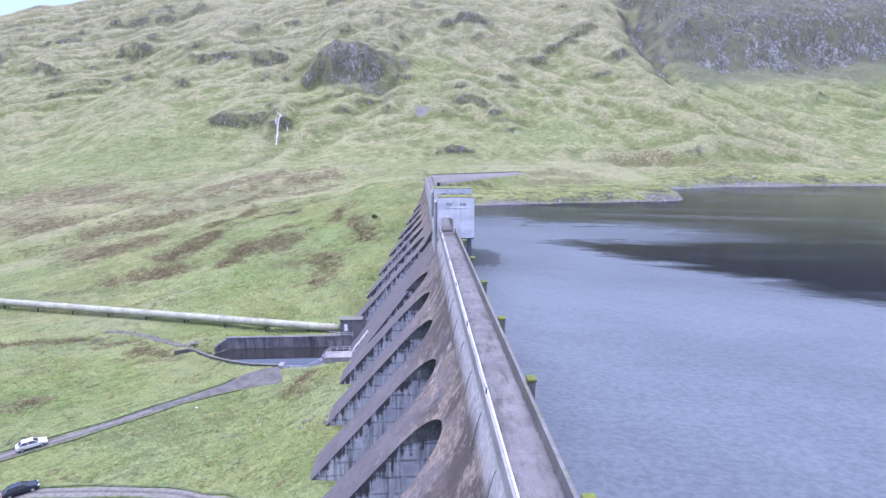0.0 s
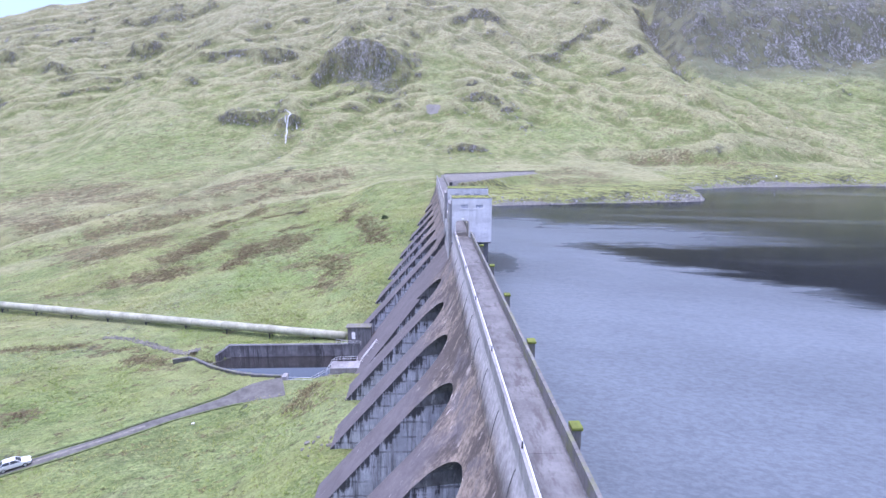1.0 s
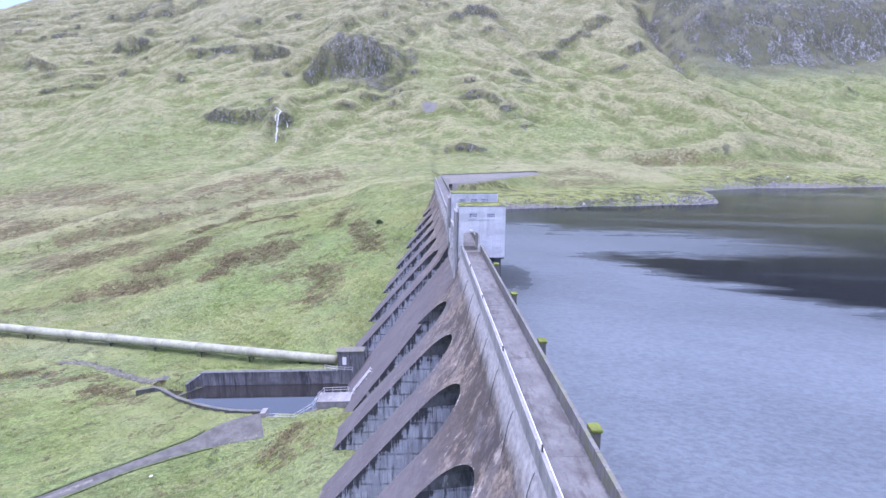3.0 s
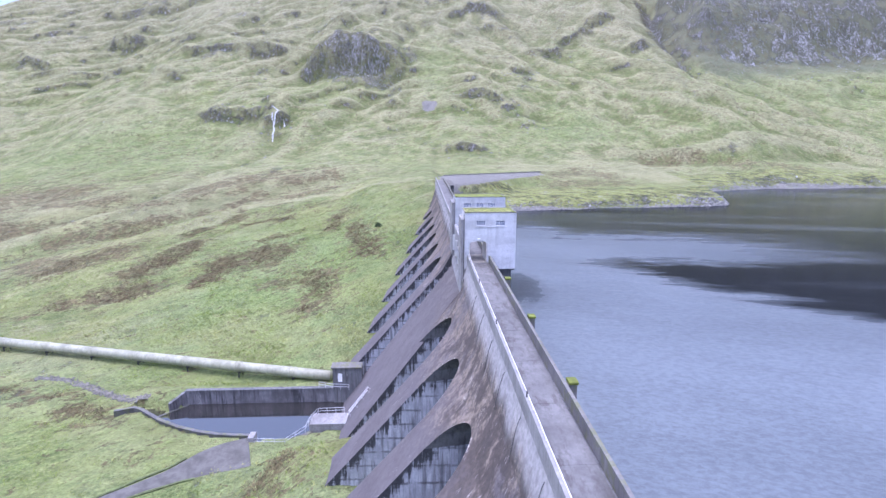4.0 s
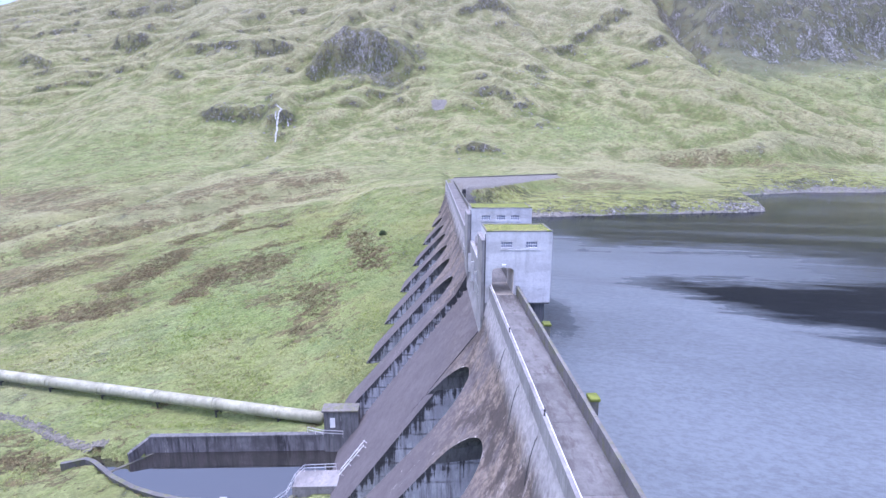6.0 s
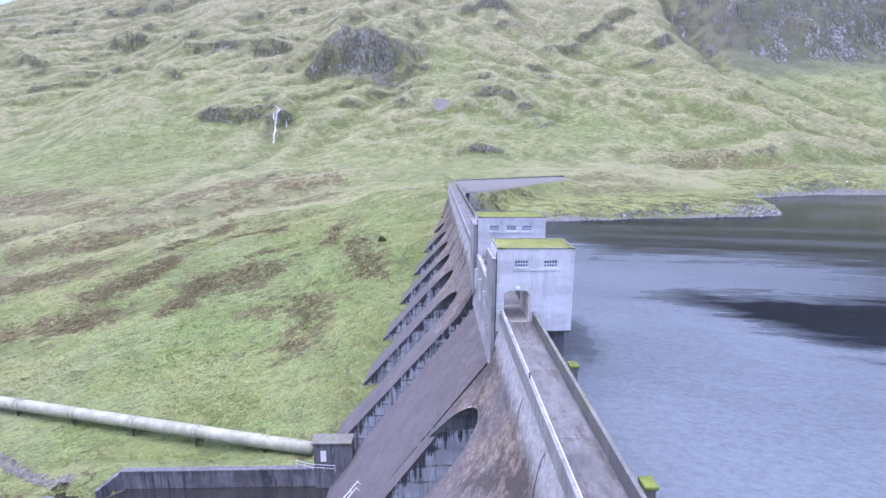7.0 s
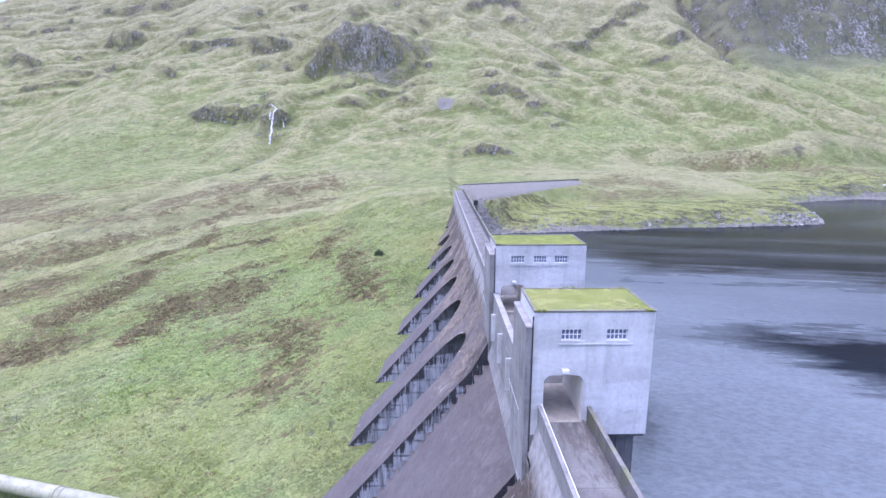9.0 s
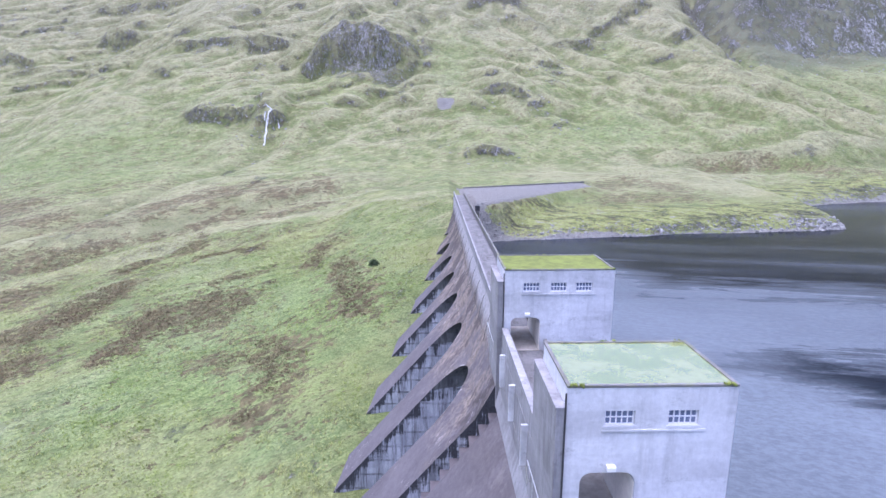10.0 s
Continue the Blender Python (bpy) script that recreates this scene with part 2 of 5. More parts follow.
def face_material(name, brown, lime):
    """The battered face: mauve-grey concrete, its head under the parapet crusted with lichen, dark stains and lime."""
    n = Mat(name, 0.9)
    mul, add = lambda a, b: n.calc("MULTIPLY", a, b), lambda a, b: n.calc("ADD", a, b)
    cloud, grain = n.noise(0.30, 6, rough=0.7), n.noise(1.8, 5, rough=0.65)
    # runs lean a little along the wall as they fall
    lean = n.t.nodes.new("ShaderNodeCombineXYZ")
    n.put(lean.inputs[0], mul(n.axis(0), 0.25))
    n.put(lean.inputs[1], n.calc("SUBTRACT", n.axis(1), mul(n.axis(2), 0.30)))
    n.put(lean.inputs[2], mul(n.axis(2), 0.30))
    down = n.noise(1.1, 6, lean.outputs[0], 0.7)
    c = n.mix(n.step(cloud, 0.32, 0.68), (0.074, 0.065, 0.072), (0.106, 0.094, 0.102))
    c = n.mix(n.step(grain, 0.3, 0.7, 0.0, 0.22), c, (0.175, 0.160, 0.168))
    # lichen and stain, thick on the head and thinning down the batter
    head = n.step(add(n.axis(2), mul(n.calc("SUBTRACT", cloud, 0.5), 14.0)), -13.0, -6.0)
    spread = add(mul(n.noise(0.20, 8, n.scaled(0.8, 1, 0.8), 0.74), 0.85), mul(down, 0.15))
    c = n.mix(mul(mul(n.step(spread, 0.38, 0.54), head), brown), c, n.mix(n.step(grain, 0.35, 0.65), (0.098, 0.076, 0.062), (0.235, 0.192, 0.158)))
    blot = add(mul(n.noise(0.17, 8, n.scaled(0.8, 1, 0.8), 0.76), 0.85), mul(down, 0.15))
    c = n.mix(mul(mul(n.step(blot, 0.475, 0.54), add(mul(head, 0.75), 0.12)), 0.25 + 0.75 * brown), c, (0.040, 0.032, 0.031))
    flake = add(mul(n.noise(0.24, 8, n.scaled(0.8, 1.0, 0.8), 0.80), 0.7), mul(n.noise(1.3, 5, lean.outputs[0], 0.7), 0.3))
    c = n.mix(mul(mul(n.step(flake, 0.56, 0.62), add(mul(head, 0.85), 0.10)), lime), c, (0.34, 0.300, 0.275))
    # pale, cleaner concrete under the parapet
    top = n.step(add(n.axis(2), add(mul(down, 2.6), mul(cloud, 2.2))), -1.2, 1.2)
    c = n.mix(mul(top, 0.85), c, n.mix(n.step(grain, 0.3, 0.7), (0.25, 0.24, 0.25), (0.40, 0.388, 0.40)))
    # lime bleeding round the arches, and thin trails
    bleed = add(n.attr("arch"), mul(n.calc("SUBTRACT", n.noise(0.55, 6, n.scaled(0.5, 1, 0.5), 0.75), 0.5), 3.4))
    c = n.mix(mul(n.step(bleed, 1.14, 1.30), 0.85 * lime), c, (0.56, 0.52, 0.51))
    thin = n.noise(2.4, 5, lean.outputs[0], 0.7)
    trail = mul(n.step(thin, 0.62, 0.68), n.step(n.noise(0.16, 5, rough=0.7), 0.48, 0.62))
    c = n.mix(mul(trail, 0.8 * lime), c, (0.46, 0.42, 0.41))
    n.color(c)
    return n.bump(add(grain, mul(blot, 0.8)), 0.4, 0.08).m


def plain(name, c, rough=0.6, metal=0.0, vary=0.35, scale=3.0):
    n = Mat(name, rough, metal)
    g = n.noise(scale, 5, rough=0.7)
    n.color(n.mix(n.step(g, 0.3, 0.7), tuple(v * (1 - vary) for v in c), tuple(min(1, v * (1 + vary * 0.4)) for v in c)))
    return n.bump(n.noise(scale * 6, 3), 0.15, 0.02).m


def water_material(name, deep, ruffled_sheen, ripple, size, calm_rough, wind_rough, calm=None, ior=1.07):
    """Water with a breeze on it: wind-blown sheets with the sky's reflection in their colour, and a calm patch given by
    its place, size and slant.
    """
    n = Mat(name, calm_rough, 0.0, ior)
    patch = n.noise(0.016, 6, n.turned(-8, 0.35, 1.7), 0.68, 0.6)
    wind = n.step(patch, 0.44, 0.66)
    if calm:
        ragged = n.calc("SUBTRACT", n.noise(0.09, 6, n.turned(-12, 0.30, 1.5), 0.72, 0.5), 0.5)
        wide = n.calc("SUBTRACT", patch, 0.5)
        east, north = n.axis(0), n.axis(1)
        # the breeze dies along a slanting line; a second lane of it runs out from the far end of the dam
        edge = n.calc("ADD", n.calc("ADD", n.calc("MULTIPLY", east, calm[0]), n.calc("ADD", north, calm[1])), n.calc("ADD", n.calc("MULTIPLY", wide, 40.0), n.calc("MULTIPLY", ragged, 42.0)))
        near = n.step(edge, -9.0, 9.0, 1.0, 0.0)
        shift = n.calc("ADD", n.calc("MULTIPLY", ragged, 46.0), n.calc("MULTIPLY", wide, 20.0))
        y = n.calc("ADD", n.calc("ADD", north, n.calc("MULTIPLY", east, 0.14)), shift)
        lane = n.calc("MULTIPLY", n.step(y, 44.0, 56.0), n.step(y, 74.0, 92.0, 1.0, 0.0))
        lane = n.calc("MULTIPLY", lane, n.step(n.calc("ADD", east, n.calc("MULTIPLY", ragged, 60.0)), 60.0, 120.0, 0.85, 0.0))
        shelter = n.step(n.calc("ADD", east, n.calc("MULTIPLY", ragged, 30.0)), 28.0, 46.0, 0.8, 0.0)
        shelter = n.calc("MULTIPLY", shelter, n.step(y, 84.0, 112.0, 1.0, 0.25))
        wind = n.calc("MAXIMUM", n.calc("MAXIMUM", near, lane), n.calc("MAXIMUM", shelter, n.calc("MULTIPLY", wind, 0.30)))
        # fixed pocket beside the towers, painting their dark reflection on the water
        tower_reflection = [n.calc("POWER", n.calc("ABSOLUTE", n.calc("DIVIDE", n.calc("SUBTRACT", n.axis(k), c), r)), 2.0) for k, c, r in ((0, 9.5, 7.0), (1, 23.0, 12.0))]
        tower_reflection = n.calc("ADD", n.calc("ADD", *tower_reflection), n.calc("MULTIPLY", n.noise(0.35, 5, rough=0.75), 1.6))
        wind = n.calc("MULTIPLY", wind, n.step(tower_reflection, 0.9, 2.3, 0.40, 1.0))
    ruff = n.step(n.noise(1.5, 5, n.turned(-15, 0.7, 1.2), 0.8, 0.3), 0.34, 0.66, 0.74, 1.05)
    broad = n.step(n.noise(0.022, 4, n.turned(-20, 0.5, 1.3), 0.6), 0.36, 0.62, 0.80, 1.05)
    # the wind-blown colour paints in the sky that the water reflects
    n.color(n.mix(n.calc("MULTIPLY", n.calc("MULTIPLY", wind, ruff), broad), deep, ruffled_sheen))
    wave = n.calc("ADD", n.noise(size, 3, n.turned(-20, 0.6, 1.2), 0.6, 0.3), n.calc("MULTIPLY", n.noise(size * 0.3, 3, n.turned(-12, 0.5, 1.2), 0.5), 1.2))
    swell = n.calc("MULTIPLY", n.noise(0.22, 3, n.turned(-15, 0.6, 1.3), 0.5, 0.5), 1.2)
    n.bump(n.calc("ADD", swell, n.calc("MULTIPLY", wave, n.step(wind, 0.0, 1.0, 0.22, 1.0))), 1.0, ripple)
    n.rough(n.step(wind, 0.0, 1.0, calm_rough, wind_rough))
    return n.m


GRASS = ground_material()
WATER_LOCH = water_material("loch_water", (0.010, 0.012, 0.015), (0.140, 0.160, 0.183), 0.050, 2.4, 0.08, 0.34, (1.2, -76.0))
WATER_POOL = water_material("pool_water", (0.020, 0.020, 0.021), (0.024, 0.024, 0.025), 0.001, 0.9, 0.02, 0.03, ior=3.0)
WATER_POOL.node_tree.nodes["Principled BSDF"].inputs["Specular Tint"].default_value = (1.0, 0.93, 0.84, 1.0)
FACE = face_material("dam_face_concrete", 0.95, 0.8)
CHUTE = face_material("spillway_concrete", 0.12, 0.14)
SIDE = concrete_material("buttress_side_concrete", (0.265, 0.275, 0.315), (0.51, 0.52, 0.58), 0.5, lift=1.9, black=0.72, white=0.6, drip_shade=0.97)
# dark concrete: shade of bays and recesses is put in its colour; also dark walls
SHADE_DARK = concrete_material("shade_dark_concrete", (0.10, 0.10, 0.11), (0.20, 0.20, 0.21), 0.5, black=0.7, white=0.55)
TOWER = concrete_material("tower_concrete", (0.46, 0.455, 0.475), (0.68, 0.675, 0.70), 0.30, black=0.07, scale=0.7, white=0.3, bands=0.32)
PARAPET = concrete_material("parapet_concrete", (0.19, 0.182, 0.19), (0.34, 0.33, 0.342), 0.5, black=0.2, bands=0.25)
MOSSY = concrete_material("mossy_concrete", (0.125, 0.118, 0.115), (0.22, 0.21, 0.205), 0.5, black=0.3, moss=0.5)
CREST = concrete_material("crest_concrete", (0.078, 0.075, 0.077), (0.190, 0.186, 0.191), 0.4, scale=0.9, along=(1, 0.4, 1), slabs=0.4, blotch=0.7)
WET_WALL = concrete_material("stained_wall_concrete", (0.075, 0.073, 0.08), (0.24, 0.236, 0.26), 0.7, black=0.98, white=0.9)
DARK_WALL = concrete_material("old_dark_concrete", (0.085, 0.083, 0.085), (0.16, 0.155, 0.16), 0.5, moss=0.5)
PIPE = concrete_material("pipe_paint", (0.235, 0.235, 0.170), (0.385, 0.382, 0.290), 0.45, rough=0.6, along=(1, 1, 0.3))
MOSS = plain("roof_moss", (0.145, 0.17, 0.03), 0.95, vary=0.4, scale=0.9)


def flooded_roof():
    n = Mat("flooded_roof", 0.03, 0.0, 3.6)
    n.b.inputs["Specular Tint"].default_value = (1.0, 0.95, 0.86, 1.0)
    n.color(n.mix(n.step(n.noise(0.7, 5, rough=0.7), 0.35, 0.65), (0.150, 0.185, 0.035), (0.235, 0.250, 0.090)))
    n.rough(n.step(n.noise(1.1, 5, rough=0.7), 0.35, 0.7, 0.02, 0.06))
    return n.bump(n.noise(1.5, 4), 0.08, 0.01).m


ROOF_WET = flooded_roof()
IRON = plain("dark_iron", (0.05, 0.05, 0.055), 0.6, 0.3)
# pale passage colours stand in for the daylight inside
LIT_LINING = plain("passage_lit_lining", (0.82, 0.77, 0.70), 0.9, vary=0.2, scale=1.0)
LIT_FLOOR = plain("passage_lit_floor", (0.36, 0.325, 0.29), 0.9, vary=0.3, scale=0.8)
FALLS = plain("falling_water", (0.52, 0.53, 0.56), 0.35, vary=0.6, scale=0.7)
GALV = plain("galvanised_steel", (0.55, 0.55, 0.58), 0.45, 0.6, vary=0.15)
WHITE = plain("white_paint", (0.75, 0.74, 0.76), 0.5, vary=0.1)
TARMAC = plain("worn_tarmac", (0.105, 0.100, 0.094), 0.9, vary=0.4, scale=0.6)
GRAVEL = plain("track_gravel", (0.175, 0.163, 0.145), 0.95, vary=0.4, scale=1.5)
TURF = plain("rank_turf", (0.095, 0.118, 0.045), 0.95, vary=0.5, scale=0.9)
DYKE = plain("dyke_stone", (0.165, 0.155, 0.135), 0.95, vary=0.5, scale=0.8)
PANE = Mat("dusty_glass", 0.2).color((0.15, 0.17, 0.25)).m
STONE = plain("shore_stone", (0.24, 0.235, 0.222), 0.9, vary=0.5, scale=0.6)
def blade_material(name, a, b, c):
    n = Mat(name, 0.9)
    n.color(n.mix(n.step(n.island(), 0.0, 0.6), a, n.mix(n.step(n.noise(0.05, 4), 0.4, 0.6), b, c)))
    return n.m


BLADES = blade_material("grass_blades", (0.14, 0.19, 0.036), (0.215, 0.275, 0.060), (0.33, 0.34, 0.12))
SPRIGS = blade_material("heather_sprigs", (0.080, 0.062, 0.032), (0.165, 0.122, 0.066), (0.22, 0.19, 0.09))
PALE_STONE = plain("white_boulder_stone", (0.62, 0.61, 0.60), 0.85, vary=0.2, scale=1.0)
WOOD = plain("weathered_wood", (0.16, 0.14, 0.12), 0.9, vary=0.4, scale=4.0)
GLASS_DARK = Mat("dark_glass", 0.12).color((0.05, 0.055, 0.065)).m
# ---- shape of the land ----
def hash01(i, j, seed):
    n = (i.astype(np.int64) * 374761393 + j.astype(np.int64) * 668265263 + seed * 974634777) & 0x7FFFFFFF
    n = ((n ^ (n >> 13)) * 1274126177) & 0x7FFFFFFF
    return ((n ^ (n >> 16)) & 0xFFFFFF) / float(0xFFFFFF)


def vnoise(x, y, size, seed=0):
    """Smooth value noise from -1 to 1 with cells of the given size."""
    u, v = x / size, y / size
    i, j = np.floor(u), np.floor(v)
    fu, fv = u - i, v - j
    fu, fv = fu * fu * fu * (fu * (fu * 6 - 15) + 10), fv * fv * fv * (fv * (fv * 6 - 15) + 10)
    a, b = hash01(i, j, seed), hash01(i + 1, j, seed)
    c, d = hash01(i, j + 1, seed), hash01(i + 1, j + 1, seed)
    return 2 * ((a * (1 - fu) + b * fu) * (1 - fv) + (c * (1 - fu) + d * fu) * fv) - 1


def fbm(x, y, size, octaves=4, seed=0, gain=0.5):
    out, amp, total = 0 * x, 1.0, 0.0
    for k in range(octaves):
        c, s = math.cos(0.6 * k + seed), math.sin(0.6 * k + seed)
        out = out + amp * vnoise(c * x - s * y, s * x + c * y, size / 2**k, seed * 7 + k)
        total, amp = total + amp, amp * gain
    return out / total


def ramp(v, a, b):
    t = np.clip((v - a) / (b - a), 0, 1)
    return t * t * (3 - 2 * t)


def smooth_max(a, b, k):
    return 0.5 * (a + b + np.sqrt((a - b) ** 2 + k * k))


def smooth_min(a, b, k):
    return 0.5 * (a + b - np.sqrt((a - b) ** 2 + k * k))


WATER = -10.5
POOL = -32.6


def shore_y(x):
    """The loch's far shore: a low point, then a bay."""
    near = 122 + 0.16 * np.clip(x, -40, 125)
    bay = 196 + 18 * ramp(x, 130, 200) + 0.02 * (x - 200)
    return near + (bay - near) * ramp(x, 124, 140) + 2.5 * fbm(x, 0 * x, 22, 3, 5)


def polyline_distance(x, y, line):
    best = np.full(np.shape(x), 1e9)
    for (ax, ay), (bx, by) in zip(line, line[1:]):
        dx, dy = bx - ax, by - ay
        t = np.clip(((x - ax) * dx + (y - ay) * dy) / (dx * dx + dy * dy), 0, 1)
        best = np.minimum(best, np.hypot(x - ax - t * dx, y - ay - t * dy))
    return best


TRACK = [(-36.2, 0.6), (-41.5, -1.2), (-48, -5.8), (-54.8, -10.9), (-61.8, -17.4), (-68.6, -22.5), (-74.4, -27.2), (-86, -34), (-110, -44), (-180, -70), (-400, -150)]
LOWER_TRACK = [(-44, -85), (-34, -58), (-30.5, -47), (-32.6, -41.4), (-41.3, -37.6), (-51.4, -36.7), (-62.9, -36.4), (-90, -41), (-180, -72)]
TROUGH = [(-26, 192), (-60, 189), (-105, 158), (-131, 139), (-173, 114), (-240, 78)]
STREAM = [(-113, 308), (-109, 299), (-114, 277), (-123, 257), (-128, 229), (-132, 210), (-142, 185), (-170, 155), (-240, 90), (-330, 20)]
# bleached crests on the near bank
CRESTS = [[(-115, 132), (-103, 130), (-91, 137), (-87, 150), (-74, 155), (-54, 158), (-34, 156), (-16, 151)], [(-133, 152), (-122, 161), (-104, 165), (-90, 182), (-81, 190)]]
GULLY = [(246, 420), (257, 460), (255, 476), (253, 488), (255, 507), (262, 580)]
# long spurs running down the mountain
SPURS = [[(67, 577), (95, 496), (124, 434), (144, 388), (151, 348)], [(161, 494), (187, 412), (221, 370), (256, 333), (286, 307)], [(245, 421), (293, 416), (315, 381), (314, 356)],
         [(130, 273), (167, 277), (203, 276), (262, 300), (294, 293), (306, 266)], [(-32, 517), (19, 564), (74, 581)], [(-302, 462), (-277, 498), (-230, 519), (-198, 563)],
         [(-134, 447), (-118, 495), (-84, 541), (-47, 568)], [(-246, 413), (-222, 447), (-192, 476), (-126, 493)]]
CREASES = [[(136, 419), (151, 348), (160, 287)], [(224, 388), (258, 344), (276, 318)]]
RAVINE = [(-91, 278), (-50, 361), (-30, 415), (-13, 525)]


def spur_distance(x, y):
    u, v = x + 9 * fbm(x, y, 40, 3, 95), y + 9 * fbm(x, y, 40, 3, 96)
    return np.min([polyline_distance(u, v, line) for line in SPURS], axis=0)


# crags: x, y, half width, height
CRAGS = [(-62, 423, 42, 37), (-328, 545, 20, 15), (-404, 504, 21, 9), (-146, 332, 26, 10), (-359, 638, 34, 12), (-209, 478, 29, 9),
         (-153, 474, 16, 9), (-150, 423, 6, 7), (-471, 528, 15, 10), (-295, 643, 19, 9), (-97, 613, 17, 9), (39, 364, 18, 9),
         (21, 276, 13, 6), (62, 350, 6, 4), (75, 319, 6, 4), (62, 565, 22, 11), (186, 517, 14, 11), (154, 495, 17, 9), (120, 469, 19, 8),
         (207, 455, 13, 9), (84, 425, 13, 5), (-114, 325, 9, 11)]


def bowl_field(x, y):
    """Smooth green hollows between the crags."""
    return np.exp(-(((x + 200) / 62) ** 2 + ((y - 285) / 48) ** 2)) + 0.9 * np.exp(-(((x - 105) / 45) ** 2 + ((y - 315) / 22) ** 2)) + 0.8 * np.exp(-(((x - 6) / 15) ** 2 + ((y - 425) / 60) ** 2))


def land(x, y, detail=True):
    """Height, and how much of each place is bare rock or the brow of a hump."""
    # valley floor and the slope of the left bank
    bank = -24 + 0.09 * (x + 37) + 0.194 * (y - 65) + (2.8 + 3.5 * ramp(y, 118, 150)) * ramp(x, -48, -20) * ramp(y, 15, 35)
    floor = -32.2 + 0.02 * np.clip(-y, 0, 200) + 0.6 * fbm(x, y, 40, 2, 3)
    low = smooth_max(bank, floor, 2.2)
    low = low + 6.6 * ramp(x, -40, -19) * (1 - ramp(y, -5, 3))
    top = 1.2 + 0.012 * (y - 150) + 0.02 * np.clip(x, -200, 0)
    low = smooth_min(low, top, 3.0)
    # the near end of the dam, behind the view
    low = np.maximum(low, -31 + 34 * ramp(y, -118, -185))
    # loch basin
    inland = y - shore_y(x)
    beach = WATER + np.where(inland < 0, 0.35 * inland, 5.5 * (1 - np.exp(-np.maximum(inland, 0) / 9)) + 0.055 * np.maximum(inland, 0))
    beach = np.maximum(beach, WATER - 16)
    right_bank = smooth_min(beach, 1.2 + 0.012 * (y - 150) + 0.02 * np.clip(x, 0, 200), 2.0)
    wet = ramp(x, -3.0, 3.0)
    z = low * (1 - wet) + right_bank * wet
    # the mountain
    s = y - (268 - 30 * ramp(x, 110, 230) + 42 * ramp(x, 205, 285) + 20 * ramp(-x, 180, 420) + 32 * ramp(-x, 230, 330))
    s = smooth_max(s, 0 * s, 25)
    rise = 0.37 * s + 0.0004 * s * s
    cap = 230 + 0.36 * (x + 440)
    cap = np.where(x < -300, cap, 230 + 0.36 * 140 + 0.9 * (x + 300))
    rise = smooth_min(rise, np.minimum(cap, 300 - 50 * np.exp(-(((x - 220) / 140) ** 2))), 30)
    foot = 450 + 0.08 * (x - 300) + 10 * fbm(x, y, 40, 3, 21)
    side = x - 46 + 26 * fbm(x, y, 45, 3, 23)
    cliff = 45 * ramp(side, 205, 262) * ramp(y, foot, foot + 60)
    z = z + rise + cliff
    up = ramp(s, 10, 90)
    rock = 0.50 * ramp(side, 212, 262) * ramp(y, foot - 12, foot + 12)
    tops = 0 * x
    if detail:
        wx, wy = x + 26 * fbm(x, y, 90, 2, 9), y + 18 * fbm(x, y, 70, 2, 10)
        knob = fbm(wx, wy * 1.3, 110, 3, 11)
        hump = 1 - 2 * np.abs(fbm(wx, wy * 1.5, 52, 3, 13))
        small = fbm(wx, wy * 1.5, 21, 3, 14)
        # ledges of the mountain: a steep broken face, then a rounded brow, dipping away from the middle of the view
        calm = bowl_field(x, y)
        lift = 15.0
        q = (z + 0.36 * np.sqrt((x - 10) ** 2 + 2500) + 15 * fbm(wx, wy, 75, 4, 35, 0.55) + 4.0 * small) / lift
        f = q - np.floor(q)
        ledge = lift * (ramp(f, 0.0, 0.52) - f)
        bold = ramp(s, 25, 110) * (1 - 0.85 * np.clip(calm, 0, 1)) * (0.25 + 0.75 * ramp(fbm(wx, wy, 130, 3, 36), -0.45, 0.25)) * (1 - 0.72 * ramp(x, 20, 110))
        z = z + up * (7 * knob + 3.2 * hump + 1.7 * small) + 0.52 * bold * ledge + (0.25 + 0.75 * ramp(y, 150, 260)) * 2.0 * fbm(x, y, 24, 3, 15) * np.maximum(ramp(np.abs(x), 3, 14), ramp(y, 160, 190))
        z = z + 0.42 * fbm(x, y, 5.5, 3, 17) * ramp(-x, 4, 12) + 0.8 * ramp(y, 220, 280) * fbm(x, y, 9, 3, 18)
        # ribs: along the slope on the near bank, falling to the loch on the far side
        rib = fbm(0.8 * x + 0.6 * y, (0.8 * y - 0.6 * x) * 4.2, 75, 4, 33)
        bankside = ramp(y, 85, 130) * (1 - ramp(y, 230, 280)) * ramp(-x, 8, 40)
        far_rib = fbm(0.72 * x - 0.69 * y, (0.72 * y + 0.69 * x) * 3.6, 120, 4, 34)
        z = z + bankside * 2.8 * rib + up * 5.5 * far_rib * ramp(x, -60, 40)
        tops = bankside * 0.9 * rib + up * 0.8 * far_rib * ramp(x, -60, 40) + up * (0.25 * hump + 0.2 * small)
        # bare rock breaks out of the faces of the ledges
        face = ramp(f, 0.03, 0.14) * (1 - ramp(f, 0.36, 0.52)) * bold
        rock = np.maximum(rock, face * (0.06 + 0.42 * ramp(fbm(x, y, 55, 3, 22), 0.08, 0.45)))
        rock = np.maximum(rock, up * (0.02 + 0.10 * ramp(y, 380, 560)))
    z = z - 4.2 * np.exp(-(polyline_distance(x, y, TROUGH) / 12) ** 2)
    z = z - 4.0 * np.exp(-(polyline_distance(x, y, STREAM) / 8) ** 2) - 12 * np.exp(-(polyline_distance(x, y, GULLY) / 9) ** 2)
    if detail:
        d = spur_distance(x, y)
        rib = np.exp(-(d / 9) ** 2) - 0.5 * np.exp(-((d - 17) / 7) ** 2)
        z = z + 4.2 * rib - 4.0 * np.exp(-(polyline_distance(x, y, RAVINE) / 10) ** 2)
